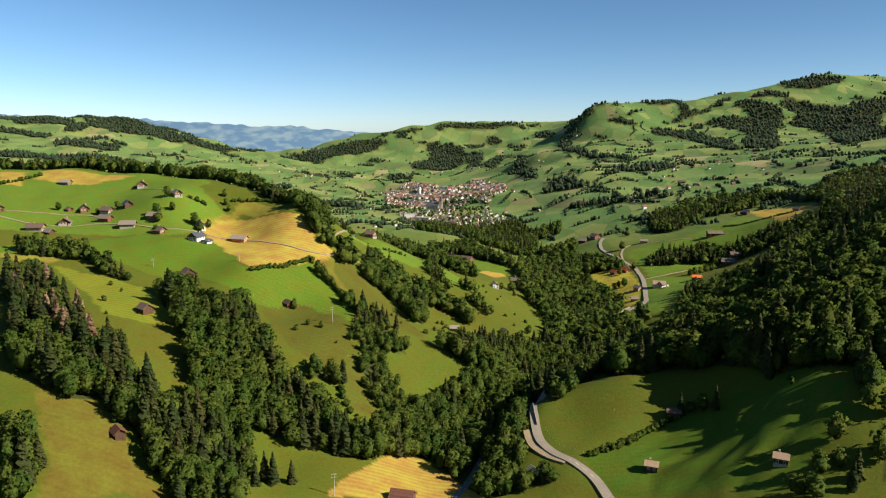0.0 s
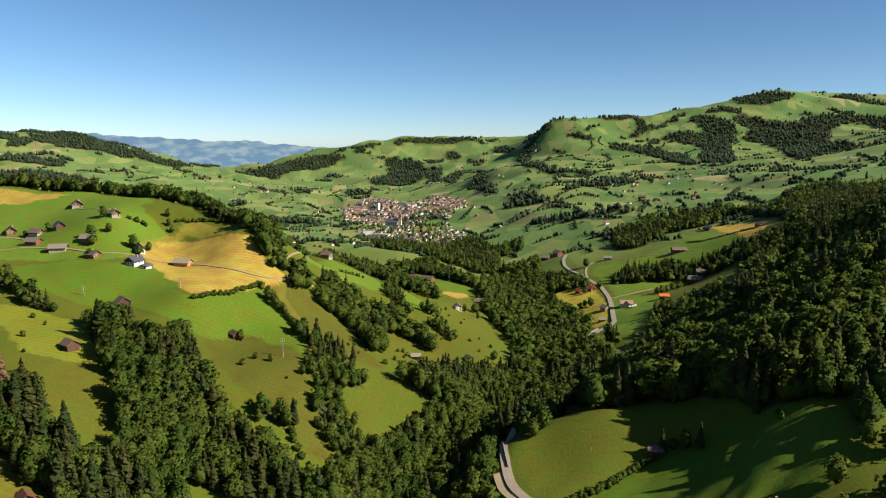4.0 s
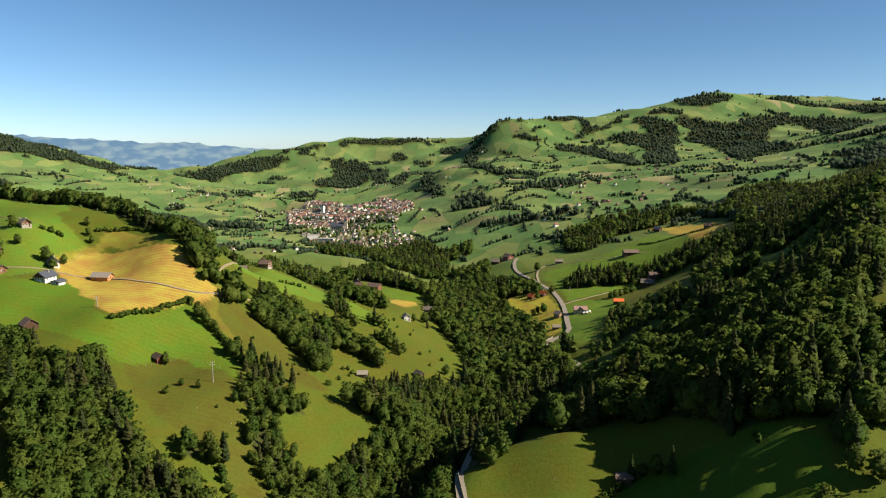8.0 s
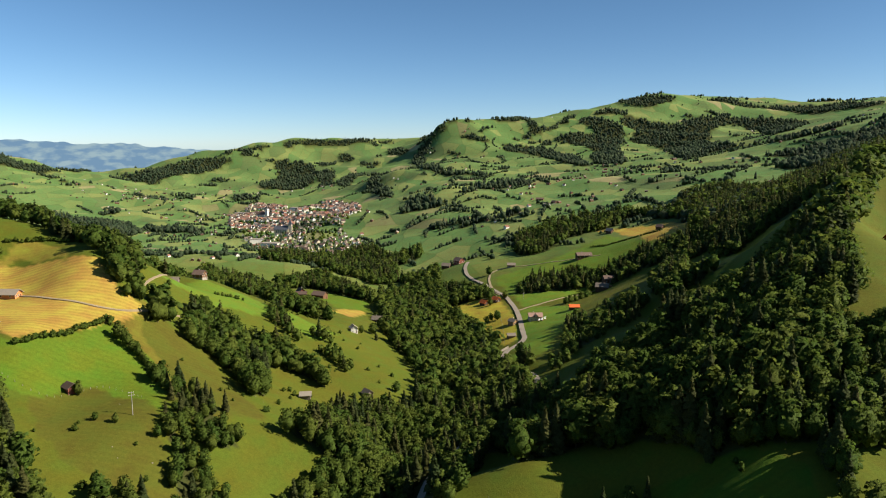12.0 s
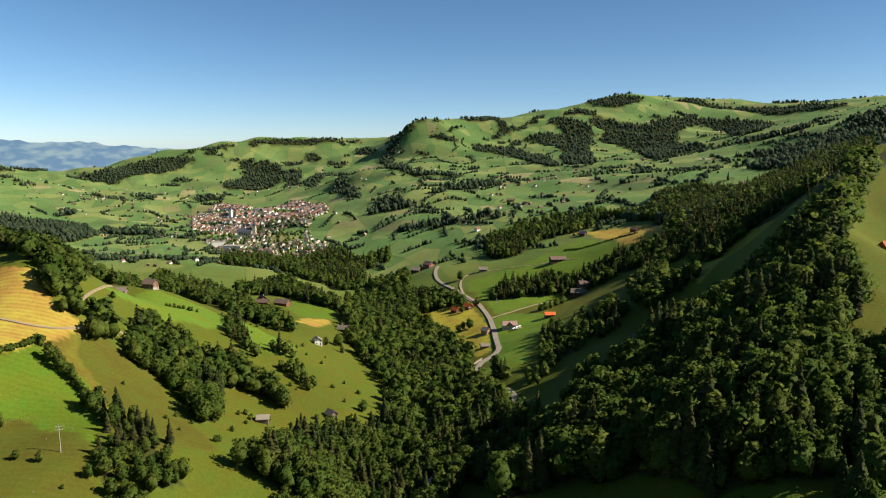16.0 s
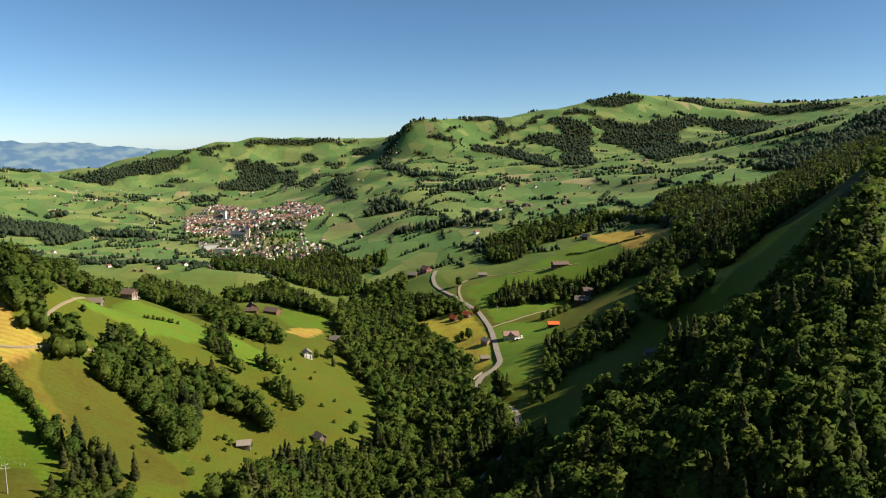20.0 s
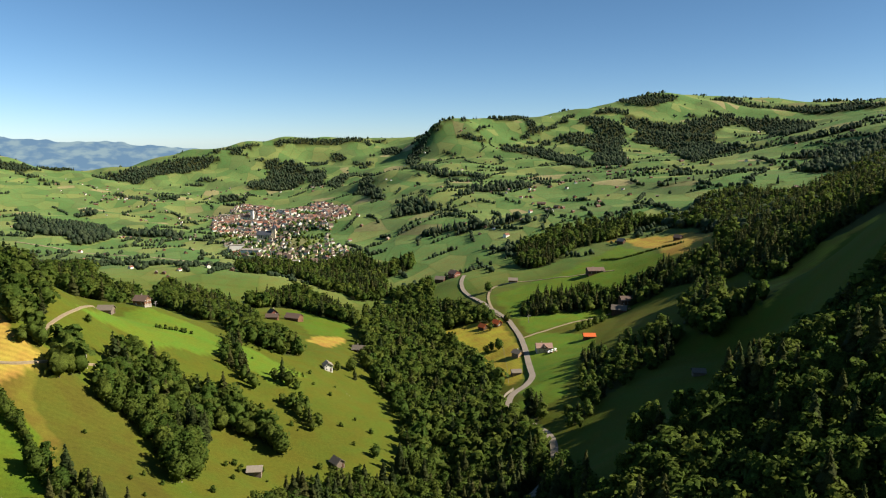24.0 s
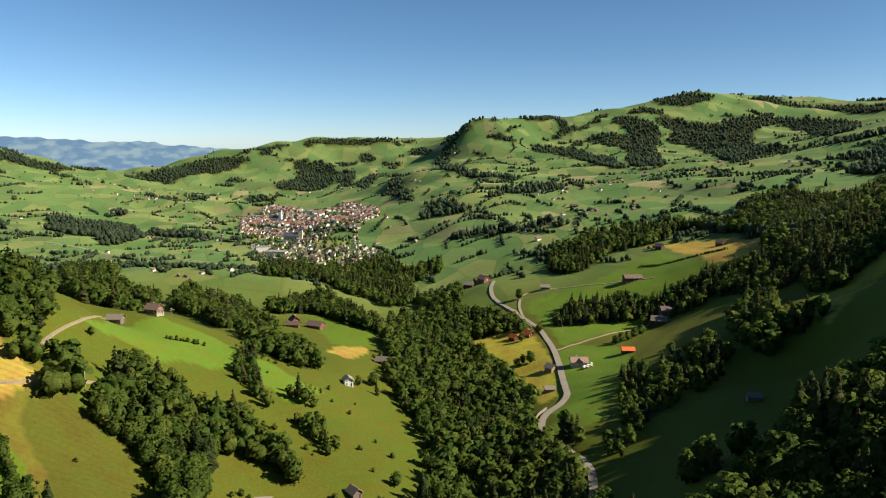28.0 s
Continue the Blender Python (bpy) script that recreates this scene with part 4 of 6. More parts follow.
# name, label, category, place, turn, width, depth, eaves, rise, wall, roof, more
FARMS = [
    ("farmhouse", "brown wooden farmhouse with a brown roof on the hilltop", "farmhouse", -345, 815, 25, 12, 14, 5.5, 4, "brown", "brown", dict(windows=4, plinth=0.8)),
    ("farmhouse", "small white-based farmhouse beside a green bush", "farmhouse", -277, 739, 40, 9, 10, 5, 3.2, "brown", "grey", dict(windows=3, plinth=1.2)),
    ("barn", "grey-roofed hay barn at the edge of the hayfield", "barn", -440, 830, 80, 9, 12, 4, 2.8, "grey", "pale", dict(chimney=False)),
    ("farmhouse", "long tan wooden farmhouse with a brown roof", "farmhouse", -382, 660, 95, 10, 16, 5.5, 3.2, "tan", "brown", dict(windows=4, plinth=0.8)),
    ("barn", "low dark barn with a grey roof beside a farmhouse", "barn", -366, 654, 60, 7, 9, 3, 2.4, "dark", "grey", dict(chimney=False)),
    ("farmhouse", "dark wooden farmhouse with a white base on the lane", "farmhouse", -371, 692, 20, 12, 12, 4.5, 4, "dark", "brown", dict(windows=4, plinth=1.2)),
    ("barn", "red-brown barn with a grey roof on the meadow", "barn", -335, 700, 75, 9, 13, 4.5, 3, "red", "grey", dict(chimney=False)),
    ("shed", "tiny wooden shed beside a round tree", "shed", -390, 738, 50, 6, 7, 3, 2, "brown", "brown", dict(chimney=False)),
    ("farmhouse", "brown wooden farmhouse with a brown roof on the meadow", "farmhouse", -374, 738, 30, 10, 12, 5, 3.8, "brown", "brown", dict(windows=3)),
    ("farmhouse", "small farmhouse with a white base between barns", "farmhouse", -346, 728, 70, 9, 12, 4.8, 3.2, "brown", "brown", dict(windows=3, plinth=1.2)),
    ("barn", "dark barn with a slate blue roof on the meadow", "barn", -326, 732, 35, 9, 12, 4.5, 3.6, "dark", "slate", dict(chimney=False)),
    ("barn", "brown barn with a grey roof and white base", "barn", -305, 682, 100, 10, 15, 4.5, 3, "brown", "grey", dict(windows=3, plinth=1.6, chimney=False)),
    ("farmhouse", "brown wooden house with a grey roof beside tall trees", "farmhouse", -285, 696, 85, 9, 12, 5, 3, "brown", "grey", dict(windows=3)),
    ("farmhouse", "brown wooden house with a lane to its door", "farmhouse", -268, 664, 65, 9, 11, 4.5, 3.2, "brown", "brown", dict(windows=3)),
    ("farmhouse", "white house with a slate roof behind round trees", "farmhouse", -240, 697, 30, 9, 10, 6, 3.6, "white", "slate", dict(windows=3)),
    ("farmhouse", "brown farmhouse with a gravel yard at the lane's end", "farmhouse", -446, 709, 40, 11, 13, 5, 3.6, "brown", "brown", dict(windows=3)),
    ("chalet", "chalet with a white base storey and slate roof", "chalet", -229, 653, -20, 11, 13, 5.6, 3.6, "brown", "slate", dict(windows=4, plinth=2.9, balcony=True)),
    ("chalet_annexe", "low white annexe with a slate roof beside the chalet", "annexe", -219, 650, -20, 8, 8, 3, 1.2, "white", "slate", dict(windows=3, chimney=False)),
    ("barn", "orange larch-boarded barn with a pale roof by the hayfield", "barn", -199, 687, 75, 10, 16, 5, 3, "orange", "pale", dict(windows=3, chimney=False)),
    ("hut", "dark wooden hay hut on the olive meadow", "hut", -211, 489, 50, 7.5, 9, 3.4, 2.6, "dark", "brown", dict(chimney=False)),
    ("hut", "dark wooden hay hut beside the wood", "hut", -212, 579, 40, 9, 9, 3.8, 3.4, "dark", "brown", dict(chimney=False)),
    ("hut", "red-brown wooden hut beside a round tree", "hut", -126, 565, 40, 6.2, 7.2, 2.5, 2.0, "red", "brown", dict(chimney=False)),
    ("hut", "small grey-roofed hay hut among bushes", "hut", 11, 649, 85, 6, 7.5, 3.4, 1.8, "grey", "pale", dict(chimney=False)),
    ("barn", "dark wooden barn with a tan roof on the green meadow", "barn", 118, 375, 68, 6.0, 6.6, 3.3, 1.7, "dark", "tan", dict(windows=2, over=0.7)),
    ("barn", "dark wooden barn with a tan roof and white base", "barn", 172, 338, 62, 5.8, 6.6, 3.4, 1.8, "dark", "tan", dict(windows=2, plinth=0.6, over=0.7)),
    ("barn", "small dark barn with a reddish roof below the wood", "barn", 146, 426, 80, 5.6, 7.6, 3.6, 1.8, "dark", "brown", dict(chimney=False)),
    ("hut", "small hut with a red roof beside the forest", "hut", -164, 338, 40, 5, 6.8, 2.6, 2.0, "dark", "red", dict(chimney=False)),
    ("barn", "barn with a dark red roof in the hayfield", "barn", -22, 360, 75, 9, 12, 4, 3.4, "dark", "red", dict(chimney=False)),
    ("hut", "small white hut among trees by the stream", "hut", 53, 385, 30, 5, 6, 2.6, 1.8, "white", "pale", dict(chimney=False)),
    ("farmhouse", "red wooden farmhouse of a farm on the lush meadow", "farmhouse", 12, 1085, 20, 9, 11, 5, 4, "red", "brown", dict(windows=4)),
    ("barn", "long brown barn with a brown roof on the lush meadow", "barn", 36, 1062, 55, 11, 18, 4.6, 3.8, "brown", "brown", dict(chimney=False)),
    ("barn", "low brown stable with a brown roof beside the farm", "barn", 12, 1050, 80, 8, 13, 3.4, 2.8, "brown", "brown", dict(chimney=False)),
    ("farmhouse", "dark house with a grey roof at the gorge's edge", "farmhouse", 100, 950, 70, 9, 12, 4.2, 3.2, "dark", "grey", dict(windows=4, plinth=0.8)),
    ("hut", "white-walled hut with a pale roof under a tree", "hut", 63, 842, 10, 7, 8, 4.5, 2.4, "white", "pale", dict(windows=2, chimney=False)),
    ("inn", "roadside inn with a cream gable and brown roof", "inn", 277, 890, 80, 10, 15, 4.8, 3.2, "cream", "rose", dict(windows=4, plinth=0.8)),
    ("hut", "small tan house with a pale roof by the road", "hut", 252, 896, 30, 7.5, 8.5, 4, 2.6, "tan", "grey", dict(windows=3)),
    ("hut", "grey-roofed hay hut on the yellow field", "hut", 235, 848, 85, 6, 8.2, 2.8, 1.9, "grey", "grey", dict(chimney=False)),
    ("farmhouse", "house with a bright red roof among trees by the road", "farmhouse", 266, 1016, 30, 7.5, 9, 3.8, 3.2, "dark", "orange", dict(windows=3)),
    ("barn", "barn with a bright red roof among trees by the road", "barn", 250, 1018, 30, 7, 9, 3.5, 3.0, "dark", "orange", dict(chimney=False)),
    ("shed", "shed with a bright orange roof on the shaded meadow", "shed", 324, 888, 78, 7, 11, 3, 2.2, "dark", "orange", dict(chimney=False)),
    ("barn", "grey-roofed barn at the end of the lane", "barn", 399, 976, 60, 12, 16, 4.8, 4, "dark", "grey", dict(chimney=False)),
    ("farmhouse", "brown farmhouse with a red-brown roof behind a barn", "farmhouse", 414, 990, 85, 12, 14, 5.5, 4, "brown", "brown", dict(windows=4)),
    ("shed", "shed with an orange roof at the forest's edge", "shed", 454, 890, 80, 6, 9, 2.8, 2.0, "brown", "orange", dict(chimney=False)),
    ("farmhouse", "long farmhouse with a grey-brown roof on the round hill", "farmhouse", 431, 1115, 85, 12, 22, 4.2, 3.4, "dark", "brown", dict(windows=4)),
    ("hut", "white-based hut with a brown roof by the farm lane", "hut", 342, 1193, 70, 9, 12, 3.6, 2.8, "brown", "grey", dict(chimney=False, plinth=1.2)),
    ("farmhouse", "red farmhouse with a brown roof at the bend of the road", "farmhouse", 287, 1326, 30, 13, 15, 6, 4.6, "red", "brown", dict(windows=4)),
    ("barn", "dark barn with a grey roof beside the red farmhouse", "barn", 264, 1324, 60, 11, 14, 4.6, 4, "dark", "grey", dict(chimney=False)),
    ("hut", "dark hay hut on the yellow hayfield", "hut", 601, 1200, 35, 9, 10, 4, 3.4, "dark", "brown", dict(chimney=False)),
    ("hut", "dark hut with a white front beside the hayfield", "hut", 545, 1272, 40, 9, 10, 4.4, 3.6, "dark", "slate", dict(chimney=False)),
    ("hut", "grey weathered hut at the wood's edge", "hut", 60, 672, 30, 6, 7, 2.8, 2.4, "grey", "grey", dict(chimney=False)),
    ("barn", "weathered barn with a grey roof at the track's end", "barn", -112, 848, 80, 8, 11, 3.4, 2.8, "grey", "grey", dict(chimney=False)),
    ("farmhouse", "brown wooden house with a white base above the gully", "farmhouse", -90, 876, 65, 9, 11, 5, 3.4, "brown", "brown", dict(windows=3, plinth=1.2)),
    ("shed", "small grey-roofed shed on the shaded meadow", "shed", 314, 679, 70, 6, 8, 2.8, 1.8, "grey", "grey", dict(chimney=False)),
    ("farmhouse", "house with a bright orange roof on the ridge meadow", "farmhouse", 430, 553, 75, 8, 11, 3.8, 2.8, "orange", "orange", dict(windows=3)),
]
HOUSE_SPOTS += [(spec[3], spec[4]) for spec in FARMS]


def clear_of(x, y):
    """True where no road, stream or house stands."""
    ok = np.ones(np.shape(x), bool)
    for line, d in ((MAIN_ROAD, 7.5), (HILL_ROAD, 4), (HILL_TRACK, 5), (FARM_ROAD, 5), (BARN_ROAD, 4), (VALLEY_ROAD, 9), (stream_line[:4], 4)):
        ok &= to_line(x, y, line)[0] > d
    for hx, hy in HOUSE_SPOTS:
        ok &= np.hypot(x - hx, y - hy) > 11
    return ok


# ---- plants: crowns of many small leaf clumps ----
def unit(v):
    return v / (np.linalg.norm(v, axis=-1, keepdims=True) + 1e-9)


def facets(centres, normals, size, rng):
    """A loose four-cornered leaf clump at each centre, facing its normal: corner array n x 4 x 3."""
    n = len(centres)
    u = unit(np.cross(normals, rng.normal(size=(n, 3))))
    v = np.cross(normals, u)
    s = np.asarray(size).reshape(-1, 1) * rng.uniform(0.7, 1.3, (n, 1))
    q = []
    for a, b in ((1, 0.1), (0.1, 1), (-1, -0.15), (-0.1, -1)):
        j = rng.uniform(0.75, 1.25, (n, 2))
        q.append(centres + s * (a * j[:, :1] * u + b * j[:, 1:] * v) + normals * s * rng.uniform(-0.25, 0.25, (n, 1)))
    return np.stack(q, 1)


def crown_of(lobes, n, size, ragged, rng):
    """Leaf clumps over rounded lobes round a dense inside; normals bent outwards shade it as one soft mass."""
    lobes = np.array(lobes)
    pick = rng.choice(len(lobes), n, p=lobes[:, 3] ** 2 / (lobes[:, 3] ** 2).sum())
    d = rng.normal(size=(n, 3))
    d[:, 2] += 0.45
    d = unit(d)
    c = lobes[pick, :3] + d * lobes[pick, 3:] * rng.uniform(0.84, 1.10, (n, 1))
    q = facets(c, unit(d + ragged * rng.normal(size=(n, 3))), size * np.ones(n), rng)
    middle = np.array((0, 0, 0.42))
    nr = unit(0.45 * unit(q - lobes[pick, None, :3]) + 0.70 * unit(q - middle) + 0.24 * rng.normal(size=(n, 1, 3)))
    core, core_nr = lump(rng, ((0.12, 0.10), (0.30, 0.20), (0.58, 0.215), (0.82, 0.12)), 6)
    return np.concatenate([q, core]), np.concatenate([nr, core_nr])


def broadleaf(rng, n, outer=10):
    """Crown of a broad-leaved tree, 1 high in all, base at the origin."""
    lobes = []
    lean = rng.uniform(-0.05, 0.05, 2)
    for k in range(outer):
        f = (k + 0.5) / outer
        ang, zc = k * 2.4 + rng.uniform(0, 0.8), 0.20 + 0.70 * f + rng.uniform(-0.04, 0.04)
        rad = 0.205 * math.sin(math.pi * min(0.97, 0.16 + 0.80 * f)) ** 0.6 * rng.uniform(0.75, 1.2)
        lobes.append((math.cos(ang) * rad + lean[0] * f, math.sin(ang) * rad + lean[1] * f, zc, rng.uniform(0.075, 0.135) * (1.0 if outer > 8 else 1.5)))
    lobes.append((lean[0], lean[1], 0.90, 0.085))
    return crown_of(lobes, n, 0.70 / math.sqrt(n), 0.42, rng)


def lump(rng, rings, sides):
    """An uneven closed crown: rings of (height, radius), each corner pushed in or out."""
    p = np.array([[(r * math.cos(6.283 * (k + 0.5 * (i % 2)) / sides), r * math.sin(6.283 * (k + 0.5 * (i % 2)) / sides), z) for k in range(sides)] for i, (z, r) in enumerate(rings)])
    p[..., :2] *= rng.uniform(0.72, 1.25, (len(rings), sides, 1))
    p[..., 2] += rng.uniform(-0.06, 0.06, (len(rings), sides))
    q = [[p[i, k], p[i, (k + 1) % sides], p[i + 1, (k + 1) % sides], p[i + 1, k]] for i in range(len(rings) - 1) for k in range(sides)]
    top = p[-1].mean(0) + np.array((0, 0, 0.08))
    q += [[p[-1, k], p[-1, (k + 1) % sides], p[-1, (k + 2) % sides], top] for k in range(0, sides, 2)]
    q = np.array(q)
    return q, unit(unit((q - np.array((0, 0, 0.42))) * np.array((1, 1, 0.8))) + 0.16 * rng.normal(size=(len(q), 1, 3)))


def spruce_far(rng):
    return lump(rng, ((0.03, 0.19), (0.52, 0.125), (0.94, 0.018)), 5)


def broadleaf_far(rng):
    """A distant crown: one uneven rounded mass."""
    return lump(rng, ((0.06, 0.30), (0.45, 0.38), (0.86, 0.19)), 5)


def spruce(rng, tiers, arms):
    """Crown of a spruce, 1 high: whorls of drooping boughs that grow shorter upwards."""
    q = []
    for k in range(tiers):
        f = (k + 0.5) / tiers
        zc = 0.12 + 0.86 * f
        rad = (0.195 * (1 - f) ** 0.75 + 0.014) * rng.uniform(0.82, 1.15)
        for j in range(max(3, round(arms * (1 - 0.5 * f)))):
            ang = j * 6.283 / arms * 1.3 + rng.uniform(0, 1.2)
            le, w = rad * rng.uniform(0.65, 1.2), rad * rng.uniform(0.45, 0.68) + 0.01
            ca, sa = math.cos(ang), math.sin(ang)
            droop = rng.uniform(0.35, 0.75) * le + 0.01
            lift = rng.uniform(-0.02, 0.025)
            q.append([(ca * le * 0.6 + sa * w, sa * le * 0.6 - ca * w, zc - droop * 0.4 + lift), (ca * le, sa * le, zc - droop + lift),
                      (ca * le * 0.6 - sa * w, sa * le * 0.6 + ca * w, zc - droop * 0.55 + lift), (0, 0, zc + 0.045 + lift)])
    q = np.array(q)
    out = unit(q.mean(1, keepdims=True) * np.array((1, 1, 0)) + 0.6 * q * np.array((1, 1, 0)))
    return q, unit(out + np.array((0, 0, 0.55)) + 0.25 * rng.normal(size=(len(q), 1, 3)))


def stem(r0, top, sides=5):
    """A tapered trunk as quads, from the root to the given height."""
    q = []
    for k in range(sides):
        a0, a1 = k * 2 * math.pi / sides, (k + 1) * 2 * math.pi / sides
        r1 = r0 * 0.35
        q.append([(r0 * math.cos(a0), r0 * math.sin(a0), -0.06), (r0 * math.cos(a1), r0 * math.sin(a1), -0.06),
                  (r1 * math.cos(a1), r1 * math.sin(a1), top), (r1 * math.cos(a0), r1 * math.sin(a0), top)])
    q = np.array(q)
    return q, unit(q * np.array((1, 1, 0)))


def quad_mesh(name, quads, mats, slots=None, tone=None, normals=None):
    """A mesh from loose quads (n x 4 x 3), with a material slot and a tone for each."""
    n = len(quads)
    me = bpy.data.meshes.new(name)
    me.vertices.add(4 * n)
    me.vertices.foreach_set("co", np.ascontiguousarray(quads, dtype=np.float32).ravel())
    me.loops.add(4 * n)
    me.loops.foreach_set("vertex_index", np.arange(4 * n, dtype=np.int32))
    me.polygons.add(n)
    me.polygons.foreach_set("loop_start", np.arange(0, 4 * n, 4, dtype=np.int32))
    if slots is not None:
        me.polygons.foreach_set("material_index", np.asarray(slots, dtype=np.int32))
    me.update(calc_edges=True)
    if tone is not None:
        tag = me.attributes.new("tone", "FLOAT", "FACE")
        tag.data.foreach_set("value", np.asarray(tone, dtype=np.float32))
    if normals is not None:
        tag = me.attributes.new("custom_normal", "FLOAT_VECTOR", "POINT")
        tag.data.foreach_set("vector", np.ascontiguousarray(normals, dtype=np.float32).ravel())
    for m in mats:
        me.materials.append(m)
    return me


RNG = np.random.default_rng(7)
BROAD_FINE = [broadleaf(RNG, 250, 20) for _ in range(8)]
BROAD_MID = [broadleaf(RNG, 54, 8) for _ in range(6)]
BROAD_FAR = [broadleaf_far(RNG) for _ in range(6)]
SPRUCE_FINE = [spruce(RNG, 17, 9) for _ in range(5)]
SPRUCE_MID = [spruce(RNG, 10, 6) for _ in range(5)]
SPRUCE_FAR = [spruce_far(RNG) for _ in range(5)]
STEM = stem(0.014, 0.55)


def grove(name, x, y, tall, kind, fineness, label, mats=None):
    """Many plants in one mesh. kind: 0 broadleaf, 1 spruce, 2 dead spruce for each place."""
    z = height(x, y) - 0.3
    out, bent, slot, tone = [], [], [], []
    sets = {"fine": (BROAD_FINE, SPRUCE_FINE), "mid": (BROAD_MID, SPRUCE_MID), "far": (BROAD_FAR, SPRUCE_FAR)}[fineness]
    for i in range(len(x)):
        tpl = sets[min(kind[i], 1)]
        q, nr = tpl[RNG.integers(len(tpl))]
        if fineness != "far":
            q, nr = np.concatenate([q, STEM[0][:4]]), np.concatenate([nr, STEM[1][:4]])
        a, s = RNG.uniform(0, 6.283), tall[i]
        w = s * RNG.uniform(0.95, 1.35) if kind[i] == 0 else s * RNG.uniform(0.95, 1.25)
        c, d = math.cos(a), math.sin(a)
        p, b = np.empty_like(q), np.empty_like(q)
        p[..., 0] = (q[..., 0] * c - q[..., 1] * d) * w + x[i]
        p[..., 1] = (q[..., 0] * d + q[..., 1] * c) * w + y[i]
        p[..., 2] = q[..., 2] * s + z[i]
        b[..., 0], b[..., 1], b[..., 2] = nr[..., 0] * c - nr[..., 1] * d, nr[..., 0] * d + nr[..., 1] * c, nr[..., 2]
        out.append(p)
        bent.append(b)
        sl = np.full(len(q), kind[i])
        if fineness != "far":
            sl[-4:] = 3
        slot.append(sl)
        tone.append(np.full(len(q), RNG.uniform()))
    me = quad_mesh(name, np.concatenate(out), mats or [M_LEAF, M_NEEDLE, M_DRY, M_BARK], np.concatenate(slot), np.concatenate(tone), np.concatenate(bent))
    return tagged(new(name, me), label, "forest", kind="stuff")


def scatter(outline, gap):
    """Places about gap metres apart within an outline."""
    o = np.array(outline, float)
    x0, y0, x1, y1 = *o.min(0), *o.max(0)
    gx, gy = np.meshgrid(np.arange(x0, x1 + gap, gap), np.arange(y0, y1 + gap, gap * 0.9))
    gx[1::2] += gap / 2
    x, y = gx.ravel() + RNG.uniform(-0.4, 0.4, gx.size) * gap, gy.ravel() + RNG.uniform(-0.4, 0.4, gx.size) * gap
    k = inside(x, y, outline)
    return x[k], y[k]


SPRUCY = {"left_wood": 0.30, "lower_wood": 0.30, "strip_wood": 0.18, "far_slope_wood": 0.55, "upper_slope_wood": 0.6, "barn_wood": 0.35, "ledge_wood": 0.2, "town_gorge_wood": 0.4, "right_wood": 0.10, "terrace_wood": 0.38, "gorge_wood_low": 0.2,
          "gorge_wood": 0.12, "long_wood": 0.12, "hedge_wood": 0.05, "pylon_wood": 0.06, "slope_wood": 0.22, "corner_wood": 0.15}
near_x, near_y, near_kind, near_tall = [], [], [], []
for name, outline in WOODS.items():
    cx, cy = np.mean(outline, 0)
    dist = math.hypot(cx, cy)
    gap = 6.6 if dist < 800 else 7.6 if dist < 1150 else 9.0
    if name in ("corner_trees", "shade_trees"):
        gap = 11
    x, y = scatter(outline, gap)
    keep = clear_of(x, y) & grown(x, y, name)
    x, y = x[keep], y[keep]
    kind = ((RNG.uniform(size=len(x)) + 0.35 * wobble(x, y, 14, 4)) < SPRUCY.get(name, 0.14)).astype(int)
    tall = np.where(kind == 1, RNG.uniform(13, 25, len(x)), RNG.uniform(9, 18, len(x)) * (1 + 0.15 * wobble(x, y, 25, 9)))
    if name in ("hedge_wood", "row_wood", "gully_wood", "lane_trees", "hut_trees", "pylon_wood", "mid_clump"):
        tall *= 0.75
    if name == "right_wood":
        tall *= np.where(y < 420, 1.1, 1.4)
    if name in ("slope_wood", "far_slope_wood"):
        tall *= np.where(x < 330, 0.62, 0.8)
    if name in ("left_wood", "strip_wood", "lower_wood"):
        tall *= 1.15
    if name == "left_wood":
        kind[(RNG.uniform(size=len(x)) < 0.22) & (kind == 1) & (x > -290)] = 2
    single = (np.hypot(x - 10, y - 150) < 262) if dist < 560 else np.zeros(len(x), bool)
    near_x += list(x[single]); near_y += list(y[single]); near_kind += list(kind[single]); near_tall += list(tall[single])
    x, y, kind, tall = x[~single], y[~single], kind[~single], tall[~single]
    if len(x):
        close = np.minimum(np.hypot(x - 10, y - 60), np.hypot(x - 45, y - 285)) < 400
        for some, fineness in ((close, "fine"), (~close, "mid")):
            if some.any():
                grove("woodland", x[some], y[some], tall[some], kind[some], fineness, "dense mixed forest of dark spruces and broadleaf trees on the slope")

# the nearest trees, each a thing with trunk and crown
TRUNK_MESH = quad_mesh("trunk", STEM[0], [M_BARK], normals=STEM[1])
CROWNS = [[quad_mesh("crown", q, [M_LEAF], normals=nr) for q, nr in BROAD_FINE], [quad_mesh("crown", q, [M_NEEDLE], normals=nr) for q, nr in SPRUCE_FINE], [quad_mesh("crown", q, [M_DRY], normals=nr) for q, nr in SPRUCE_FINE]]
TREE_TAGS = [("broadleaf_tree", "leafy green broadleaf tree in the wood", "tree", "broadleaf trees of the wood"),
             ("spruce_tree", "tall dark green spruce in the wood", "tree", "spruces of the wood"),
             ("dead_spruce", "dead brown bark-beetle spruce among living trees", "tree", "dead spruces of the wood")]


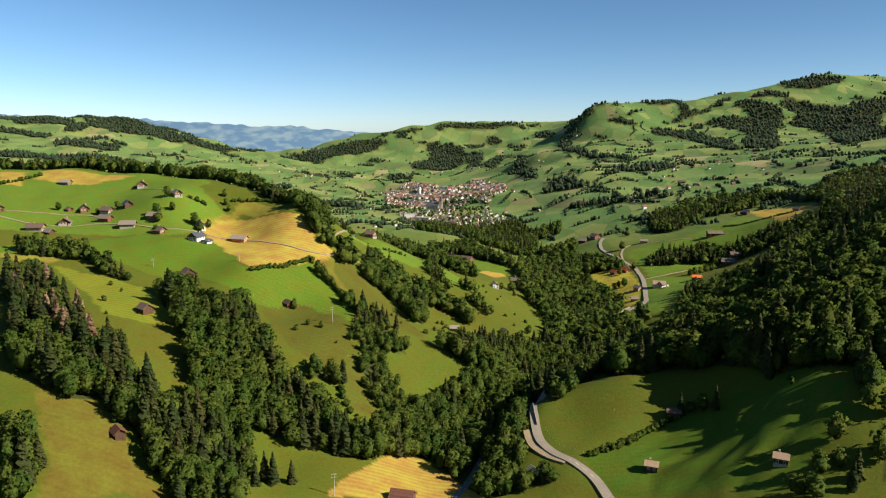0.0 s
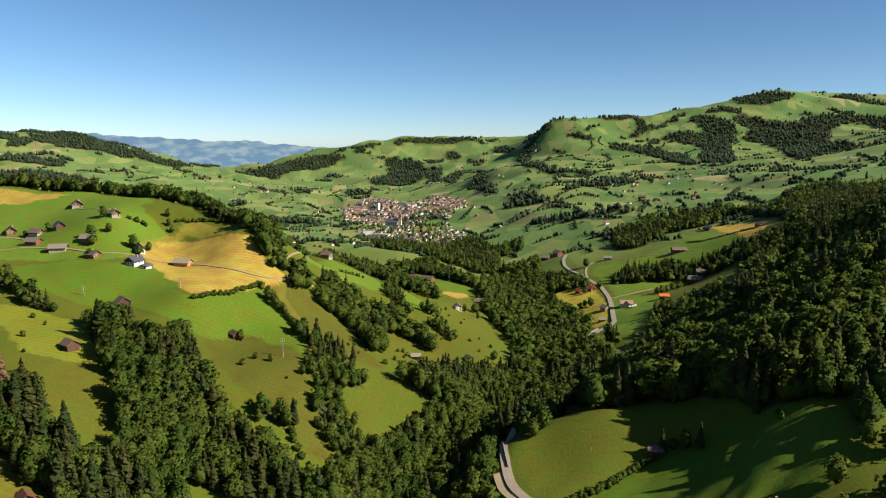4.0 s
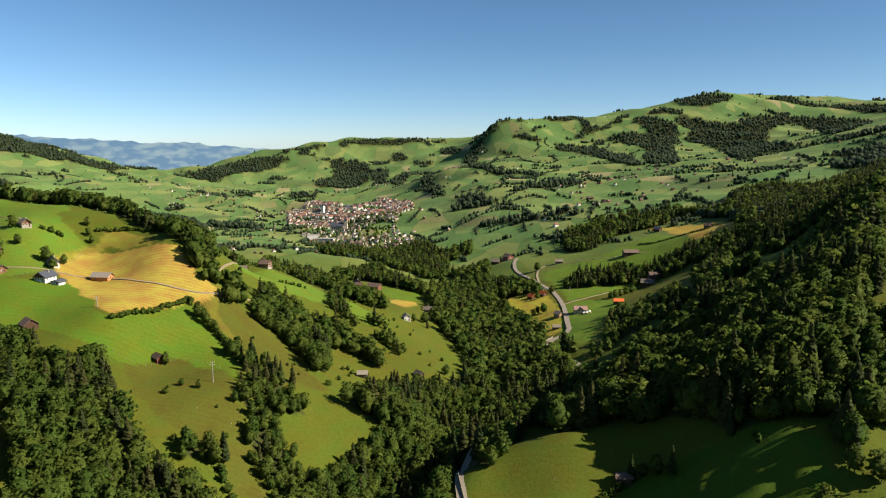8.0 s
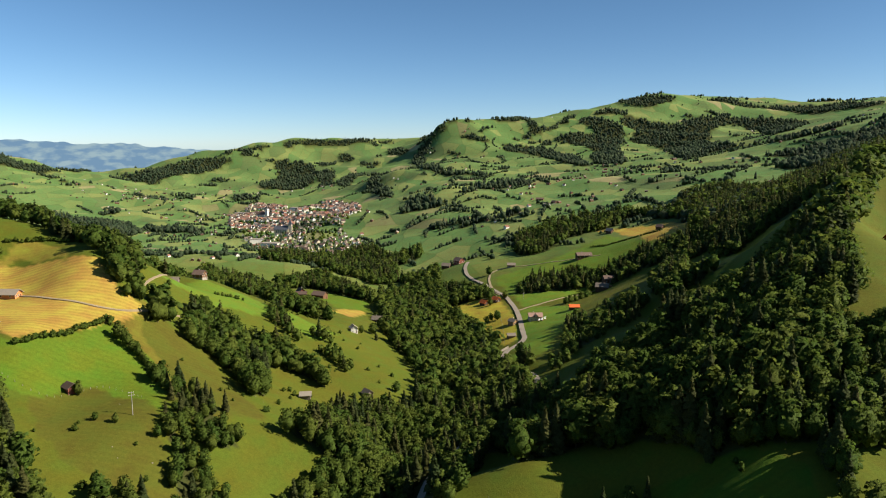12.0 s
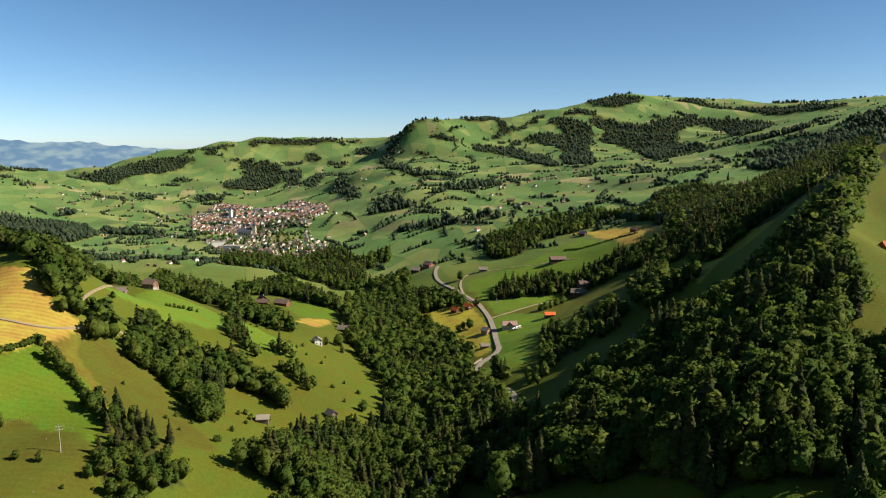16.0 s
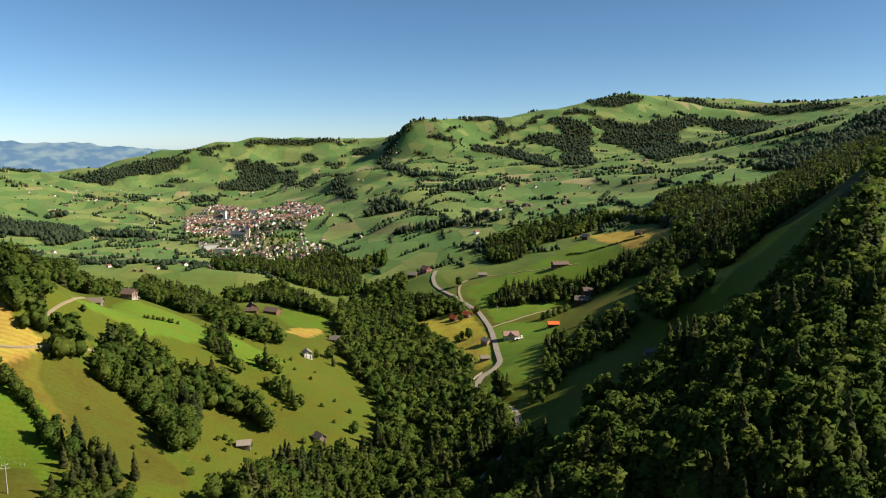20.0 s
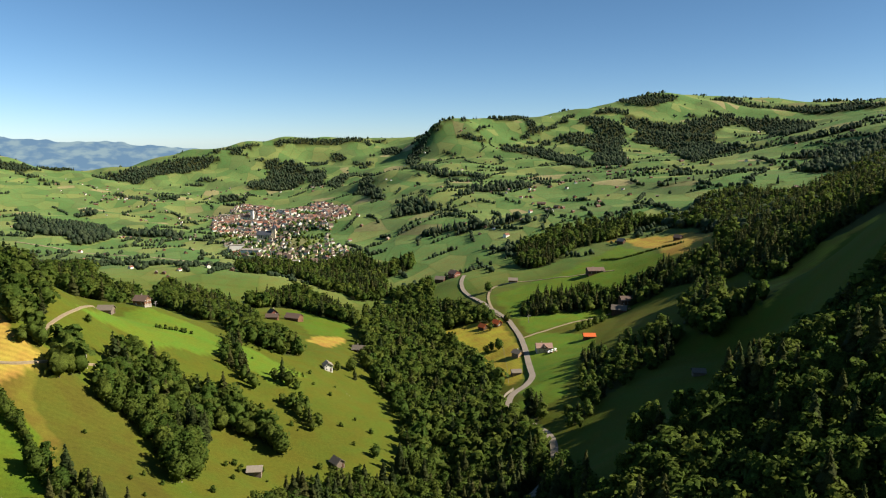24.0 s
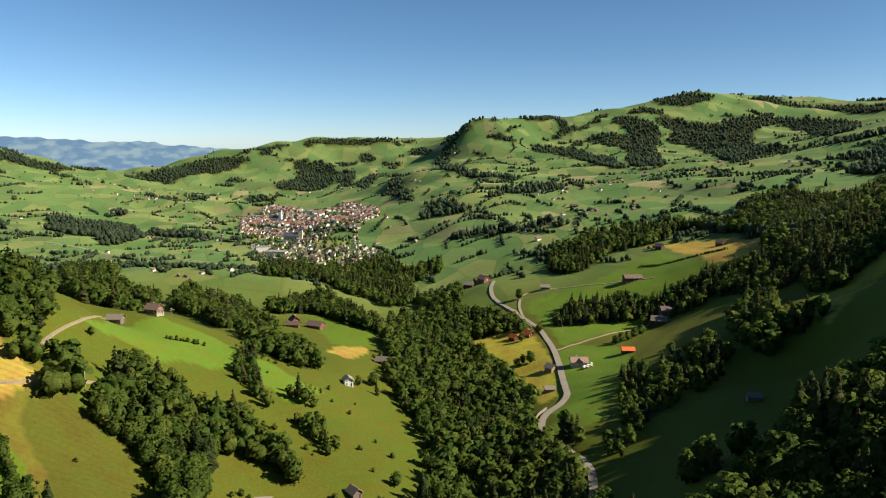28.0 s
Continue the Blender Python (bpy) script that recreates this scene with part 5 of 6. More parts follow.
def tree(x, y, kind, tall, label="", wide=1.0, crown_mesh=None):
    name, words, cat, group = TREE_TAGS[kind]
    root = tagged(new(name), label or words, cat, group)
    for what, me in (("trunk", TRUNK_MESH), ("crown", crown_mesh or CROWNS[kind][RNG.integers(len(CROWNS[kind]))])):
        new(what, me).parent = root
    w = tall * wide * RNG.uniform(0.9, 1.2)
    root.matrix_world = Matrix.LocRotScale((x, y, float(height(x, y)) - 0.3), Euler((0, 0, RNG.uniform(0, 6.283))), (w, w, tall))
    return root


for x, y, kind, tall in zip(near_x, near_y, near_kind, near_tall):
    tree(x, y, int(kind), tall)
# single trees on the meadows
for x, y, tall in ((-285, 735, 11), (-272, 712, 9), (-246, 700, 13), (-235, 706, 9), (-238, 690, 9), (-284, 700, 13), (-279, 690, 10), (-270, 663, 8), (-338, 735, 8), (-400, 736, 9), (-357, 730, 6),
                   (-108, 684, 15), (-113, 690, 13), (-121, 562, 9), (-64, 545, 7), (-93, 527, 6), (-104, 529, 5), (-60, 745, 8), (-98, 745, 6), (-235, 767, 8), (-240, 781, 9), (-230, 759, 8),
                   (199, 339, 15), (182, 321, 13), (167, 312, 12), (173, 306, 13), (192, 322, 11), (223, 353, 13), (230, 345, 15), (162, 421, 12), (156, 425, 8), (203, 395, 5), (205, 402, 4),
                   (50, 378, 9), (58, 381, 10), (62, 374, 9), (46, 372, 9), (244, 935, 13), (238, 940, 10), (232, 938, 9), (302, 1180, 15), (255, 1005, 10), (280, 1022, 11),
                   (86, 690, 10), (330, 930, 10), (338, 935, 11), (346, 938, 10), (356, 945, 11), (366, 952, 9), (372, 960, 10), (85, 860, 13), (72, 850, 9), (100, 965, 10), (385, 985, 12), (392, 995, 10)):
    tree(x, y, 0, tall, "single round leafy tree standing on the meadow", 1.25)
for x, y, tall in ((-96, 357, 17), (-91, 355, 19), (-82, 359, 14), (-99, 349, 15), (190, 306, 15), (195, 312, 17), (57, 376, 12), (-30, 700, 14), (-45, 552, 17), (-38, 560, 15), (150, 425, 16), (168, 415, 17)):
    tree(x, y, 1, tall, "single dark pointed spruce standing on the meadow")

# bushes and hedges
BUSH = [quad_mesh("bush", q, [M_BUSH], normals=nr) for q, nr in [broadleaf(RNG, 90, 12) for _ in range(4)]]


def bush(x, y, size, label="round green bush on the meadow"):
    ob = tagged(new("bush", BUSH[RNG.integers(4)]), label, "bush", "bushes on the meadows")
    ob.matrix_world = Matrix.LocRotScale((x, y, float(height(x, y)) - 0.3 * size), Euler((0, 0, RNG.uniform(0, 6.283))), (size * 2.1, size * 2.1, size * 1.5))


def hedge(points, size, gap):
    for (x0, y0), (x1, y1) in zip(points, points[1:]):
        n = max(1, round(math.hypot(x1 - x0, y1 - y0) / gap))
        for k in range(n):
            f = (k + RNG.uniform(0, 0.6)) / n
            bush(x0 + f * (x1 - x0) + RNG.normal() * 0.6, y0 + f * (y1 - y0) + RNG.normal() * 0.6, size * RNG.uniform(0.75, 1.25), "bush of a clipped green hedge along the field")


hedge([(-162, 582), (-140, 607), (-123, 637)], 3.0, 2.6)
hedge([(-123, 640), (-100, 618), (-88, 600), (-78, 586)], 3.8, 3.2)
hedge([(86, 394), (108, 404), (129, 417), (147, 424)], 3.2, 2.4)
hedge([(-160, 770), (-200, 778), (-232, 775)], 3.0, 3.0)
hedge([(-268, 745), (-250, 752)], 3.4, 3.0)
hedge([(-505, 800), (-492, 832), (-480, 858)], 3.4, 3.4)
hedge([(-60, 440), (-76, 470)], 4.5, 4.5)
hedge([(-70, 820), (-45, 830)], 2.6, 3.0)
hedge([(545, 1090), (520, 1120), (480, 1150), (470, 1180)], 2.2, 2.0)
for k in range(80):
    a = ((11, 649, 24, 16), (-30, 600, 26, 26), (50, 800, 22, 22), (0, 845, 30, 20), (-110, 500, 45, 40), (-60, 500, 30, 40), (-35, 640, 40, 60), (20, 690, 30, 50), (60, 740, 40, 50), (-240, 520, 40, 40), (0, 770, 40, 50))[k % 11]
    x, y = a[0] + RNG.normal() * a[2] * 0.5, a[1] + RNG.normal() * a[3] * 0.5
    if not any(inside(np.array([x]), np.array([y]), o)[0] for o in WOODS.values()):
        bush(x, y, RNG.uniform(1.2, 3.4))

# distant woods, hedgerows and single trees
x, y = scatter([(-3300, 1000), (3900, 1000), (3900, 4800), (-3300, 4800)], 13.5)
keep = (np.abs(np.degrees(np.arctan2(x, y))) < 50) & ((y < 3000) | (RNG.uniform(size=len(x)) < 0.72))
x, y = x[keep], y[keep]
w = far_wood(x, y)
k = w > 0
kind = (RNG.uniform(size=k.sum()) < 0.45).astype(int)
grove("distant_woods", x[k], y[k], RNG.uniform(9, 19, k.sum()), kind, "far", "dark distant forests on the far mountain slopes", [M_HAZED_LEAF, M_HAZED_NEEDLE])
open_land = ~k
# hedgerows: broken lines of small trees between the fields, and single trees
hx, hy = [], []
for _ in range(640):
    d, a = 1330 * math.exp(RNG.uniform(0, 1.0)), math.radians(RNG.uniform(-40, 46))
    cx, cy, n = d * math.sin(a), d * math.cos(a), int(RNG.integers(5, 24))
    turn = RNG.choice((0.35, 1.9, 1.3)) + RNG.normal() * 0.25
    bend = RNG.normal() * 0.03
    for i in range(n):
        if RNG.uniform() < 0.85:
            hx.append(cx + RNG.normal() * 1.6)
            hy.append(cy + RNG.normal() * 1.6)
        turn += bend
        cx, cy = cx + 6.8 * math.cos(turn), cy + 6.8 * math.sin(turn)
lone = open_land & (RNG.uniform(size=len(x)) < 0.006) & (y > 1400)
hx, hy = np.concatenate([hx, x[lone]]), np.concatenate([hy, y[lone]])
e = clear_of(hx, hy) & (far_wood(hx, hy) < 0) & ~np.any([inside(hx, hy, o) for o in list(WOODS.values()) + list(FIELDS.values())], 0)
grove("hedgerow_trees", hx[e], hy[e], RNG.uniform(4, 11, e.sum()), np.zeros(e.sum(), int), "far", "scattered trees and hedgerows between the distant fields", [M_HAZED_LEAF])


# ---- buildings ----
WALLS = {"dark": material("dark_wood", (0.085, 0.045, 0.026), 0.85, 0.3, 0.8, spread_by_object=0.25), "brown": material("brown_wood", (0.17, 0.085, 0.045), 0.85, 0.25, 0.8, spread_by_object=0.2),
         "tan": material("tan_wood", (0.30, 0.18, 0.085), 0.8, 0.2, 0.8), "orange": material("larch_boards", (0.50, 0.20, 0.07), 0.8, 0.2, 0.8), "red": material("red_boards", (0.19, 0.06, 0.04), 0.8, 0.2, 0.8),
         "grey": material("weathered_wood", (0.17, 0.13, 0.10), 0.9, 0.25, 0.8), "white": material("white_plaster", (0.72, 0.68, 0.61), 0.85, 0.08, 0.6, spread_by_object=0.12), "cream": material("cream_plaster", (0.58, 0.49, 0.36), 0.85, 0.1, 0.6, spread_by_object=0.15)}
ROOFS = {"rose": material("rose_tiles", (0.30, 0.185, 0.14), 0.8, 0.2, 1.2), "tan": material("tan_shingles", (0.34, 0.225, 0.14), 0.85, 0.2, 1.2), "brown": material("brown_tiles", (0.125, 0.082, 0.062), 0.8, 0.25, 1.2, spread_by_object=0.25), "grey": material("grey_shingles", (0.18, 0.145, 0.11), 0.8, 0.2, 1.2, spread_by_object=0.2),
         "red": material("red_tiles", (0.18, 0.075, 0.048), 0.75, 0.25, 1.2, spread_by_object=0.25), "orange": material("orange_tiles", (0.62, 0.13, 0.03), 0.75, 0.15, 1.2),
         "slate": material("slate_roof", (0.065, 0.07, 0.085), 0.55, 0.2, 1.2), "pale": material("pale_sheet_roof", (0.27, 0.225, 0.175), 0.6, 0.12, 0.8)}
M_GLASS = material("window_glass", (0.03, 0.035, 0.04), 0.08, 0.1, 1.0)
M_FRAME = material("window_frame", (0.70, 0.67, 0.60), 0.6, 0.05, 1.0)
M_STONE = material("plinth_stone", (0.33, 0.29, 0.235), 0.9, 0.15, 1.0)


def part(name, bm, mat, parent, label=""):
    me = bpy.data.meshes.new(name)
    bm.to_mesh(me)
    bm.free()
    me.materials.append(mat)
    ob = new(name, me)
    ob.parent = parent
    if label:
        ob["label"] = label
    return ob


def box(bm, x0, x1, y0, y1, z0, z1):
    v = [bm.verts.new(c) for c in ((x0, y0, z0), (x1, y0, z0), (x1, y1, z0), (x0, y1, z0), (x0, y0, z1), (x1, y0, z1), (x1, y1, z1), (x0, y1, z1))]
    for f in ((3, 2, 1, 0), (4, 5, 6, 7), (0, 1, 5, 4), (1, 2, 6, 5), (2, 3, 7, 6), (3, 0, 4, 7)):
        bm.faces.new([v[i] for i in f])
    return bm


def prism(bm, outline, y0, y1):
    """An outline in x and z, drawn out from y0 to y1."""
    a = [bm.verts.new((x, y0, z)) for x, z in outline]
    b = [bm.verts.new((x, y1, z)) for x, z in outline]
    bm.faces.new(a)
    bm.faces.new(b[::-1])
    n = len(outline)
    for i in range(n):
        bm.faces.new((a[i], b[i], b[(i + 1) % n], a[(i + 1) % n]))
    return bm


def gable_roof(root, w, d, h, rise, over, mat, thick=0.28):
    """Two thick slopes that meet at the ridge (along y) and reach out over the walls."""
    s = rise / (w / 2)
    hw = w / 2 + over
    low, top = h - s * over, h + rise
    out = [(-hw, low), (0, top), (hw, low), (hw, low + thick), (0, top + thick * 1.25), (-hw, low + thick)]
    bm = bmesh.new()
    prism(bm, out, -d / 2 - over, d / 2 + over)
    bmesh.ops.recalc_face_normals(bm, faces=bm.faces)
    return part("roof", bm, mat, root)


def house(name, label, cat, x, y, turn, w, d, h, rise, wall, roof, over=0.9, windows=0, plinth=0.0, chimney=True, door=True, group="", sink=0.8, balcony=False):
    """A gabled house: its gable looks along -y before it is turned."""
    root = tagged(new(name), label, cat, group)
    bm = prism(bmesh.new(), [(-w / 2, -sink - 2), (w / 2, -sink - 2), (w / 2, h), (0, h + rise - 0.02), (-w / 2, h)], -d / 2, d / 2)
    bmesh.ops.recalc_face_normals(bm, faces=bm.faces)
    part("wall", bm, WALLS[wall], root)
    gable_roof(root, w, d, h, rise, over, ROOFS[roof])
    if plinth:
        part("plinth", box(bmesh.new(), -w / 2 - 0.12, w / 2 + 0.12, -d / 2 - 0.12, d / 2 + 0.12, -sink - 2, plinth), WALLS["white"] if plinth > 2 else M_STONE, root, "pale masonry base storey")
    if chimney:
        bm = box(bmesh.new(), w * 0.14, w * 0.14 + 0.8, d * 0.1, d * 0.1 + 0.8, h + rise * 0.4, h + rise + 1.0)
        box(bm, w * 0.14 - 0.12, w * 0.14 + 0.92, d * 0.1 - 0.12, d * 0.1 + 0.92, h + rise + 0.9, h + rise + 1.05)
        part("chimney", bm, M_STONE, root)
    if door:
        part("door", box(bmesh.new(), w * 0.28 - 0.5, w * 0.28 + 0.5, -d / 2 - 0.18, -d / 2 - 0.02, -sink, 2.0), WALLS["dark"], root)
    if balcony:
        bm = box(bmesh.new(), -w / 2, w / 2, -d / 2 - 1.1, -d / 2 - 0.14, 2.7, 2.85)
        for k in range(14):
            xx = -w / 2 + 0.1 + k * (w - 0.2) / 13
            box(bm, xx - 0.09, xx + 0.09, -d / 2 - 1.1, -d / 2 - 1.02, 2.85, 3.75)
        box(bm, -w / 2, w / 2, -d / 2 - 1.14, -d / 2 - 1.0, 3.75, 3.85)
        part("balcony", bm, WALLS["brown"], root)
    rows = 0 if not windows else (2 if h > 4 else 1)
    for r in range(rows):
        zc = 1.6 + 2.6 * r
        spots = [(-w / 2 + (k + 0.5) * w / windows, "f") for k in range(windows)] + [(-d / 2 + (k + 0.5) * d / max(2, windows - 1), s) for k in range(max(2, windows - 1)) for s in "lr"]
        for u, face in spots:
            for what, mat, ww, hh, o0, o1 in (("window", M_FRAME, 0.62, 0.75, 0.0, 0.10), ("pane", M_GLASS, 0.48, 0.60, 0.0, 0.13)):
                bm = bmesh.new()
                if face == "f":
                    if r == 0 and abs(u - w * 0.28) < 1.2 and door:
                        continue
                    box(bm, u - ww, u + ww, -d / 2 - o1 - 0.14 * (plinth > zc), -d / 2 + 0.02, zc - hh, zc + hh)
                else:
                    e = (w / 2) * (1 if face == "r" else -1)
                    g = o1 + 0.14 * (plinth > zc)
                    box(bm, min(e, e + math.copysign(g, e)), max(e, e + math.copysign(g, e)), u - ww, u + ww, zc - hh, zc + hh)
                last = part(what, bm, mat, root if what == "window" else last)
    z = float(height(x, y))
    root.matrix_world = pose(x, y, z + 0.25, 0, 0, turn)
    return root


for spec in FARMS:
    name, words, cat, x, y, turn, w, d, h, rise, wall, roof, more = spec
    if x < -150 and y > 600:  # the low, wide-eaved farms of the hill
        w, d, h, rise = w * 0.84, d * 0.88, h * 0.66, rise * 0.88
        more = dict(more, over=1.3)
    place = house(name, words, cat, x, y, turn, w, d, h, rise, wall, roof, **more)
    if name == "inn":
        # a cross gable over the side that looks on the terrace, with a window
        across = Matrix.Rotation(-math.pi / 2, 4, "Z")
        bm = prism(bmesh.new(), [(-2.4, h - 1.0), (2.4, h - 1.0), (2.4, h + 0.6), (0, h + 2.6), (-2.4, h + 0.6)], -w / 2 - 0.5, -0.6)
        bmesh.ops.recalc_face_normals(bm, faces=bm.faces)
        bmesh.ops.transform(bm, matrix=across, verts=bm.verts)
        part("cross_gable", bm, WALLS["brown"], place, "brown boarded cross gable")
        bm = prism(bmesh.new(), [(-3.1, h + 0.1), (0, h + 2.7), (3.1, h + 0.1), (3.1, h + 0.35), (0, h + 3.0), (-3.1, h + 0.35)], -w / 2 - 1.2, -0.4)
        bmesh.ops.recalc_face_normals(bm, faces=bm.faces)
        bmesh.ops.transform(bm, matrix=across, verts=bm.verts)
        part("gable_roof", bm, ROOFS["rose"], place)
        bm = box(bmesh.new(), -0.7, 0.7, -w / 2 - 0.6, -w / 2 - 0.45, h + 0.1, h + 1.4)
        bmesh.ops.transform(bm, matrix=across, verts=bm.verts)
        part("gable_window", bm, M_FRAME, place)

# the roof and yard of the inn by the road
M_CLOTH = material("white_canvas", (0.80, 0.78, 0.74), 0.8, 0.05, 1.0)
for px_, py_ in ((279, 880), (282.5, 881), (280, 876.5), (284, 877), (286, 882), (277, 877)):
    root = tagged(new("parasol"), "white open parasol on the terrace of the inn", "parasol", "parasols of the inn")
    bm = bmesh.new()
    bmesh.ops.create_cone(bm, cap_ends=False, segments=8, radius1=1.5, radius2=0.05, depth=0.6, matrix=Matrix.Translation((0, 0, 2.6)))
    part("canopy", bm, M_CLOTH, root)
    bm = bmesh.new()
    bmesh.ops.create_cone(bm, cap_ends=True, segments=6, radius1=0.04, radius2=0.04, depth=2.8, matrix=Matrix.Translation((0, 0, 1.4)))
    part("pole", bm, WALLS["grey"], root)
    root.matrix_world = pose(px_, py_, float(height(px_, py_)))


# ---- power poles ----
M_POLE = material("pole_wood", (0.34, 0.31, 0.27), 0.9, 0.2, 1.0)


def power_pole(x, y, tall, turn):
    root = tagged(new("power_pole"), "slender grey power pole with crossarms on the meadow", "power pole", "power poles")
    bm = bmesh.new()
    bmesh.ops.create_cone(bm, cap_ends=True, segments=8, radius1=0.28, radius2=0.17, depth=tall + 1, matrix=Matrix.Translation((0, 0, tall / 2 - 0.5)))
    part("post", bm, M_POLE, root)
    for zc, half in ((tall - 0.8, 1.3), (tall - 2.4, 1.7)):
        arm = part("crossarm", box(bmesh.new(), -half, half, -0.11, 0.11, zc, zc + 0.22), M_POLE, root)
        for u in (-half + 0.15, half - 0.15):
            bm = bmesh.new()
            bmesh.ops.create_cone(bm, cap_ends=True, segments=6, radius1=0.1, radius2=0.07, depth=0.4, matrix=Matrix.Translation((u, 0, zc + 0.4)))
            part("insulator", bm, M_FRAME, arm)
    root.matrix_world = pose(x, y, float(height(x, y)), 0, 0, turn)


for x, y, tall, turn in ((-86, 536, 14, 10), (-58, 352, 13, 10), (-86, 690, 13, 20), (-102, 1000, 15, 30), (-175, 600, 8, 0), (-245, 590, 8, 0), (300, 1003, 9, 0)):
    power_pole(x, y, tall, turn)


# ---- the town and the far farms ----
def far_house(label, cat, w, d, h, rise, wall, roof, group, chimney=True):
    root = tagged(new("house" if "town" in group else "distant_" + cat), label, cat, group)
    bm = prism(bmesh.new(), [(-w / 2, -3), (w / 2, -3), (w / 2, h), (0, h + rise), (-w / 2, h)], -d / 2, d / 2)
    bmesh.ops.recalc_face_normals(bm, faces=bm.faces)
    part("wall", bm, WALLS[wall], root)
    gable_roof(root, w, d, h, rise, 0.8, ROOFS[roof], 0.35)
    if chimney:
        part("chimney", box(bmesh.new(), w * 0.15, w * 0.15 + 0.9, 0.5, 1.4, h + rise * 0.4, h + rise + 1.1), M_STONE, root)
    return root


TOWN_KINDS = [far_house("white plastered town house with a brown tiled roof", "house", 10, 13, 6.5, 4.2, "white", "brown", "houses of the town"),
              far_house("white plastered town house with a red tiled roof", "house", 10, 12, 6, 4.4, "white", "red", "houses of the town"),
              far_house("cream plastered town house with a brown tiled roof", "house", 11, 14, 7.5, 4.5, "cream", "brown", "houses of the town"),
              far_house("brown wooden town house with a red tiled roof", "house", 10, 12, 6, 4.2, "brown", "red", "houses of the town"),
              far_house("tall cream town house with a grey roof", "house", 12, 15, 9, 4.5, "cream", "grey", "houses of the town"),
              far_house("small white town house with a red roof", "house", 8, 10, 4.6, 3.6, "white", "red", "houses of the town", False)]
FARM_KINDS = [far_house("distant brown wooden farmhouse with a brown roof", "farmhouse", 11, 14, 5.5, 3.8, "brown", "brown", "distant farmhouses"),
              far_house("distant dark wooden barn with a grey roof", "barn", 9, 12, 4.5, 3.2, "dark", "grey", "distant barns", False),
              far_house("distant white farmhouse with a red roof", "farmhouse", 10, 13, 5.5, 4.0, "white", "red", "distant farmhouses"),
              far_house("distant long barn with a brown roof", "barn", 13, 26, 5.5, 4.5, "brown", "brown", "distant barns", False),
              far_house("distant tan farmhouse with a pale roof", "farmhouse", 11, 14, 5.5, 3.6, "tan", "pale", "distant farmhouses")]


def seat(x, y, turn):
    return pose(x, y, float(height(x, y)), 0, 0, turn)


def settle(kinds, places, weights):
    """Sets each kind at its first place and copies on the rest."""
    used = set()
    for x, y in places:
        k = int(RNG.choice(len(kinds), p=weights))
        m = seat(x, y, RNG.choice((20, 110, -25, 65, 5)) + RNG.uniform(-12, 12)) @ Matrix.Scale(RNG.uniform(0.62, 0.92), 4)
        if k in used:
            copy_thing(kinds[k], m)
        else:
            used.add(k)
            kinds[k].matrix_world = m


TOWN = [(-223, 2666), (-176, 2985), (-139, 3201), (-56, 2980), (7, 2787), (132, 2905), (213, 2722), (214, 2347), (161, 2160), (137, 2081), (132, 1869), (166, 1812), (152, 1688), (87, 1659), (43, 1739), (-18, 1829), (-82, 1869), (-120, 2026), (-181, 2377)]
TOWN_KNOLL = [(29, 2121), (76, 2162), (125, 2080), (108, 1920), (60, 1907), (32, 1974)]
x, y = scatter(TOWN, 20)
k = (wobble(x, y, 33, 11) > -0.38) & (np.hypot(x + 112, y - 2750) > 34) & (np.hypot(x + 30, y - 2075) > 28) & ~inside(x, y, TOWN_KNOLL)
town_spots = sorted(zip(x[k], y[k]), key=lambda q: q[1])
settle(TOWN_KINDS, town_spots[:300], (0.27, 0.13, 0.20, 0.12, 0.17, 0.11))
# the farther houses of the town, joined
quads, slots = [], []
for hx, hy in town_spots[300:]:
    w, d, h, rise = RNG.uniform(8, 11), RNG.uniform(10, 14), RNG.uniform(5, 8), RNG.uniform(3.6, 4.6)
    a = radians(RNG.choice((20, 110, -25, 65)) + RNG.uniform(-10, 10))
    u, v = np.array((math.cos(a), math.sin(a), 0)), np.array((-math.sin(a), math.cos(a), 0))
    o = np.array((hx, hy, float(height(hx, hy))))
    pt = lambda i, j, z: o + u * (i * w / 2) + v * (j * d / 2) + np.array((0, 0, z))
    for i, j, m, n in ((-1, -1, 1, -1), (1, -1, 1, 1), (1, 1, -1, 1), (-1, 1, -1, -1)):
        quads.append([pt(i, j, -3), pt(m, n, -3), pt(m, n, h), pt(i, j, h)])
    for j in (-1, 1):
        quads.append([pt(-1, j, h), pt(1, j, h), pt(0.02, j, h + rise), pt(-0.02, j, h + rise)])
    slots += [0 if RNG.uniform() < 0.6 else 1] * 6
    for i in (-1, 1):
        quads.append([pt(i * 1.15, -1.12, h - rise * 0.15), pt(i * 1.15, 1.12, h - rise * 0.15), pt(0, 1.12, h + rise + 0.3), pt(0, -1.12, h + rise + 0.3)])
    slots += [2 if RNG.uniform() < 0.72 else 3] * 2
if quads:
    me = quad_mesh("far_town_houses", np.array(quads), [WALLS["white"], WALLS["cream"], ROOFS["brown"], ROOFS["red"]], slots)
    tagged(new("far_town_houses", me), "closely built white houses with red and brown roofs", "houses", kind="stuff")
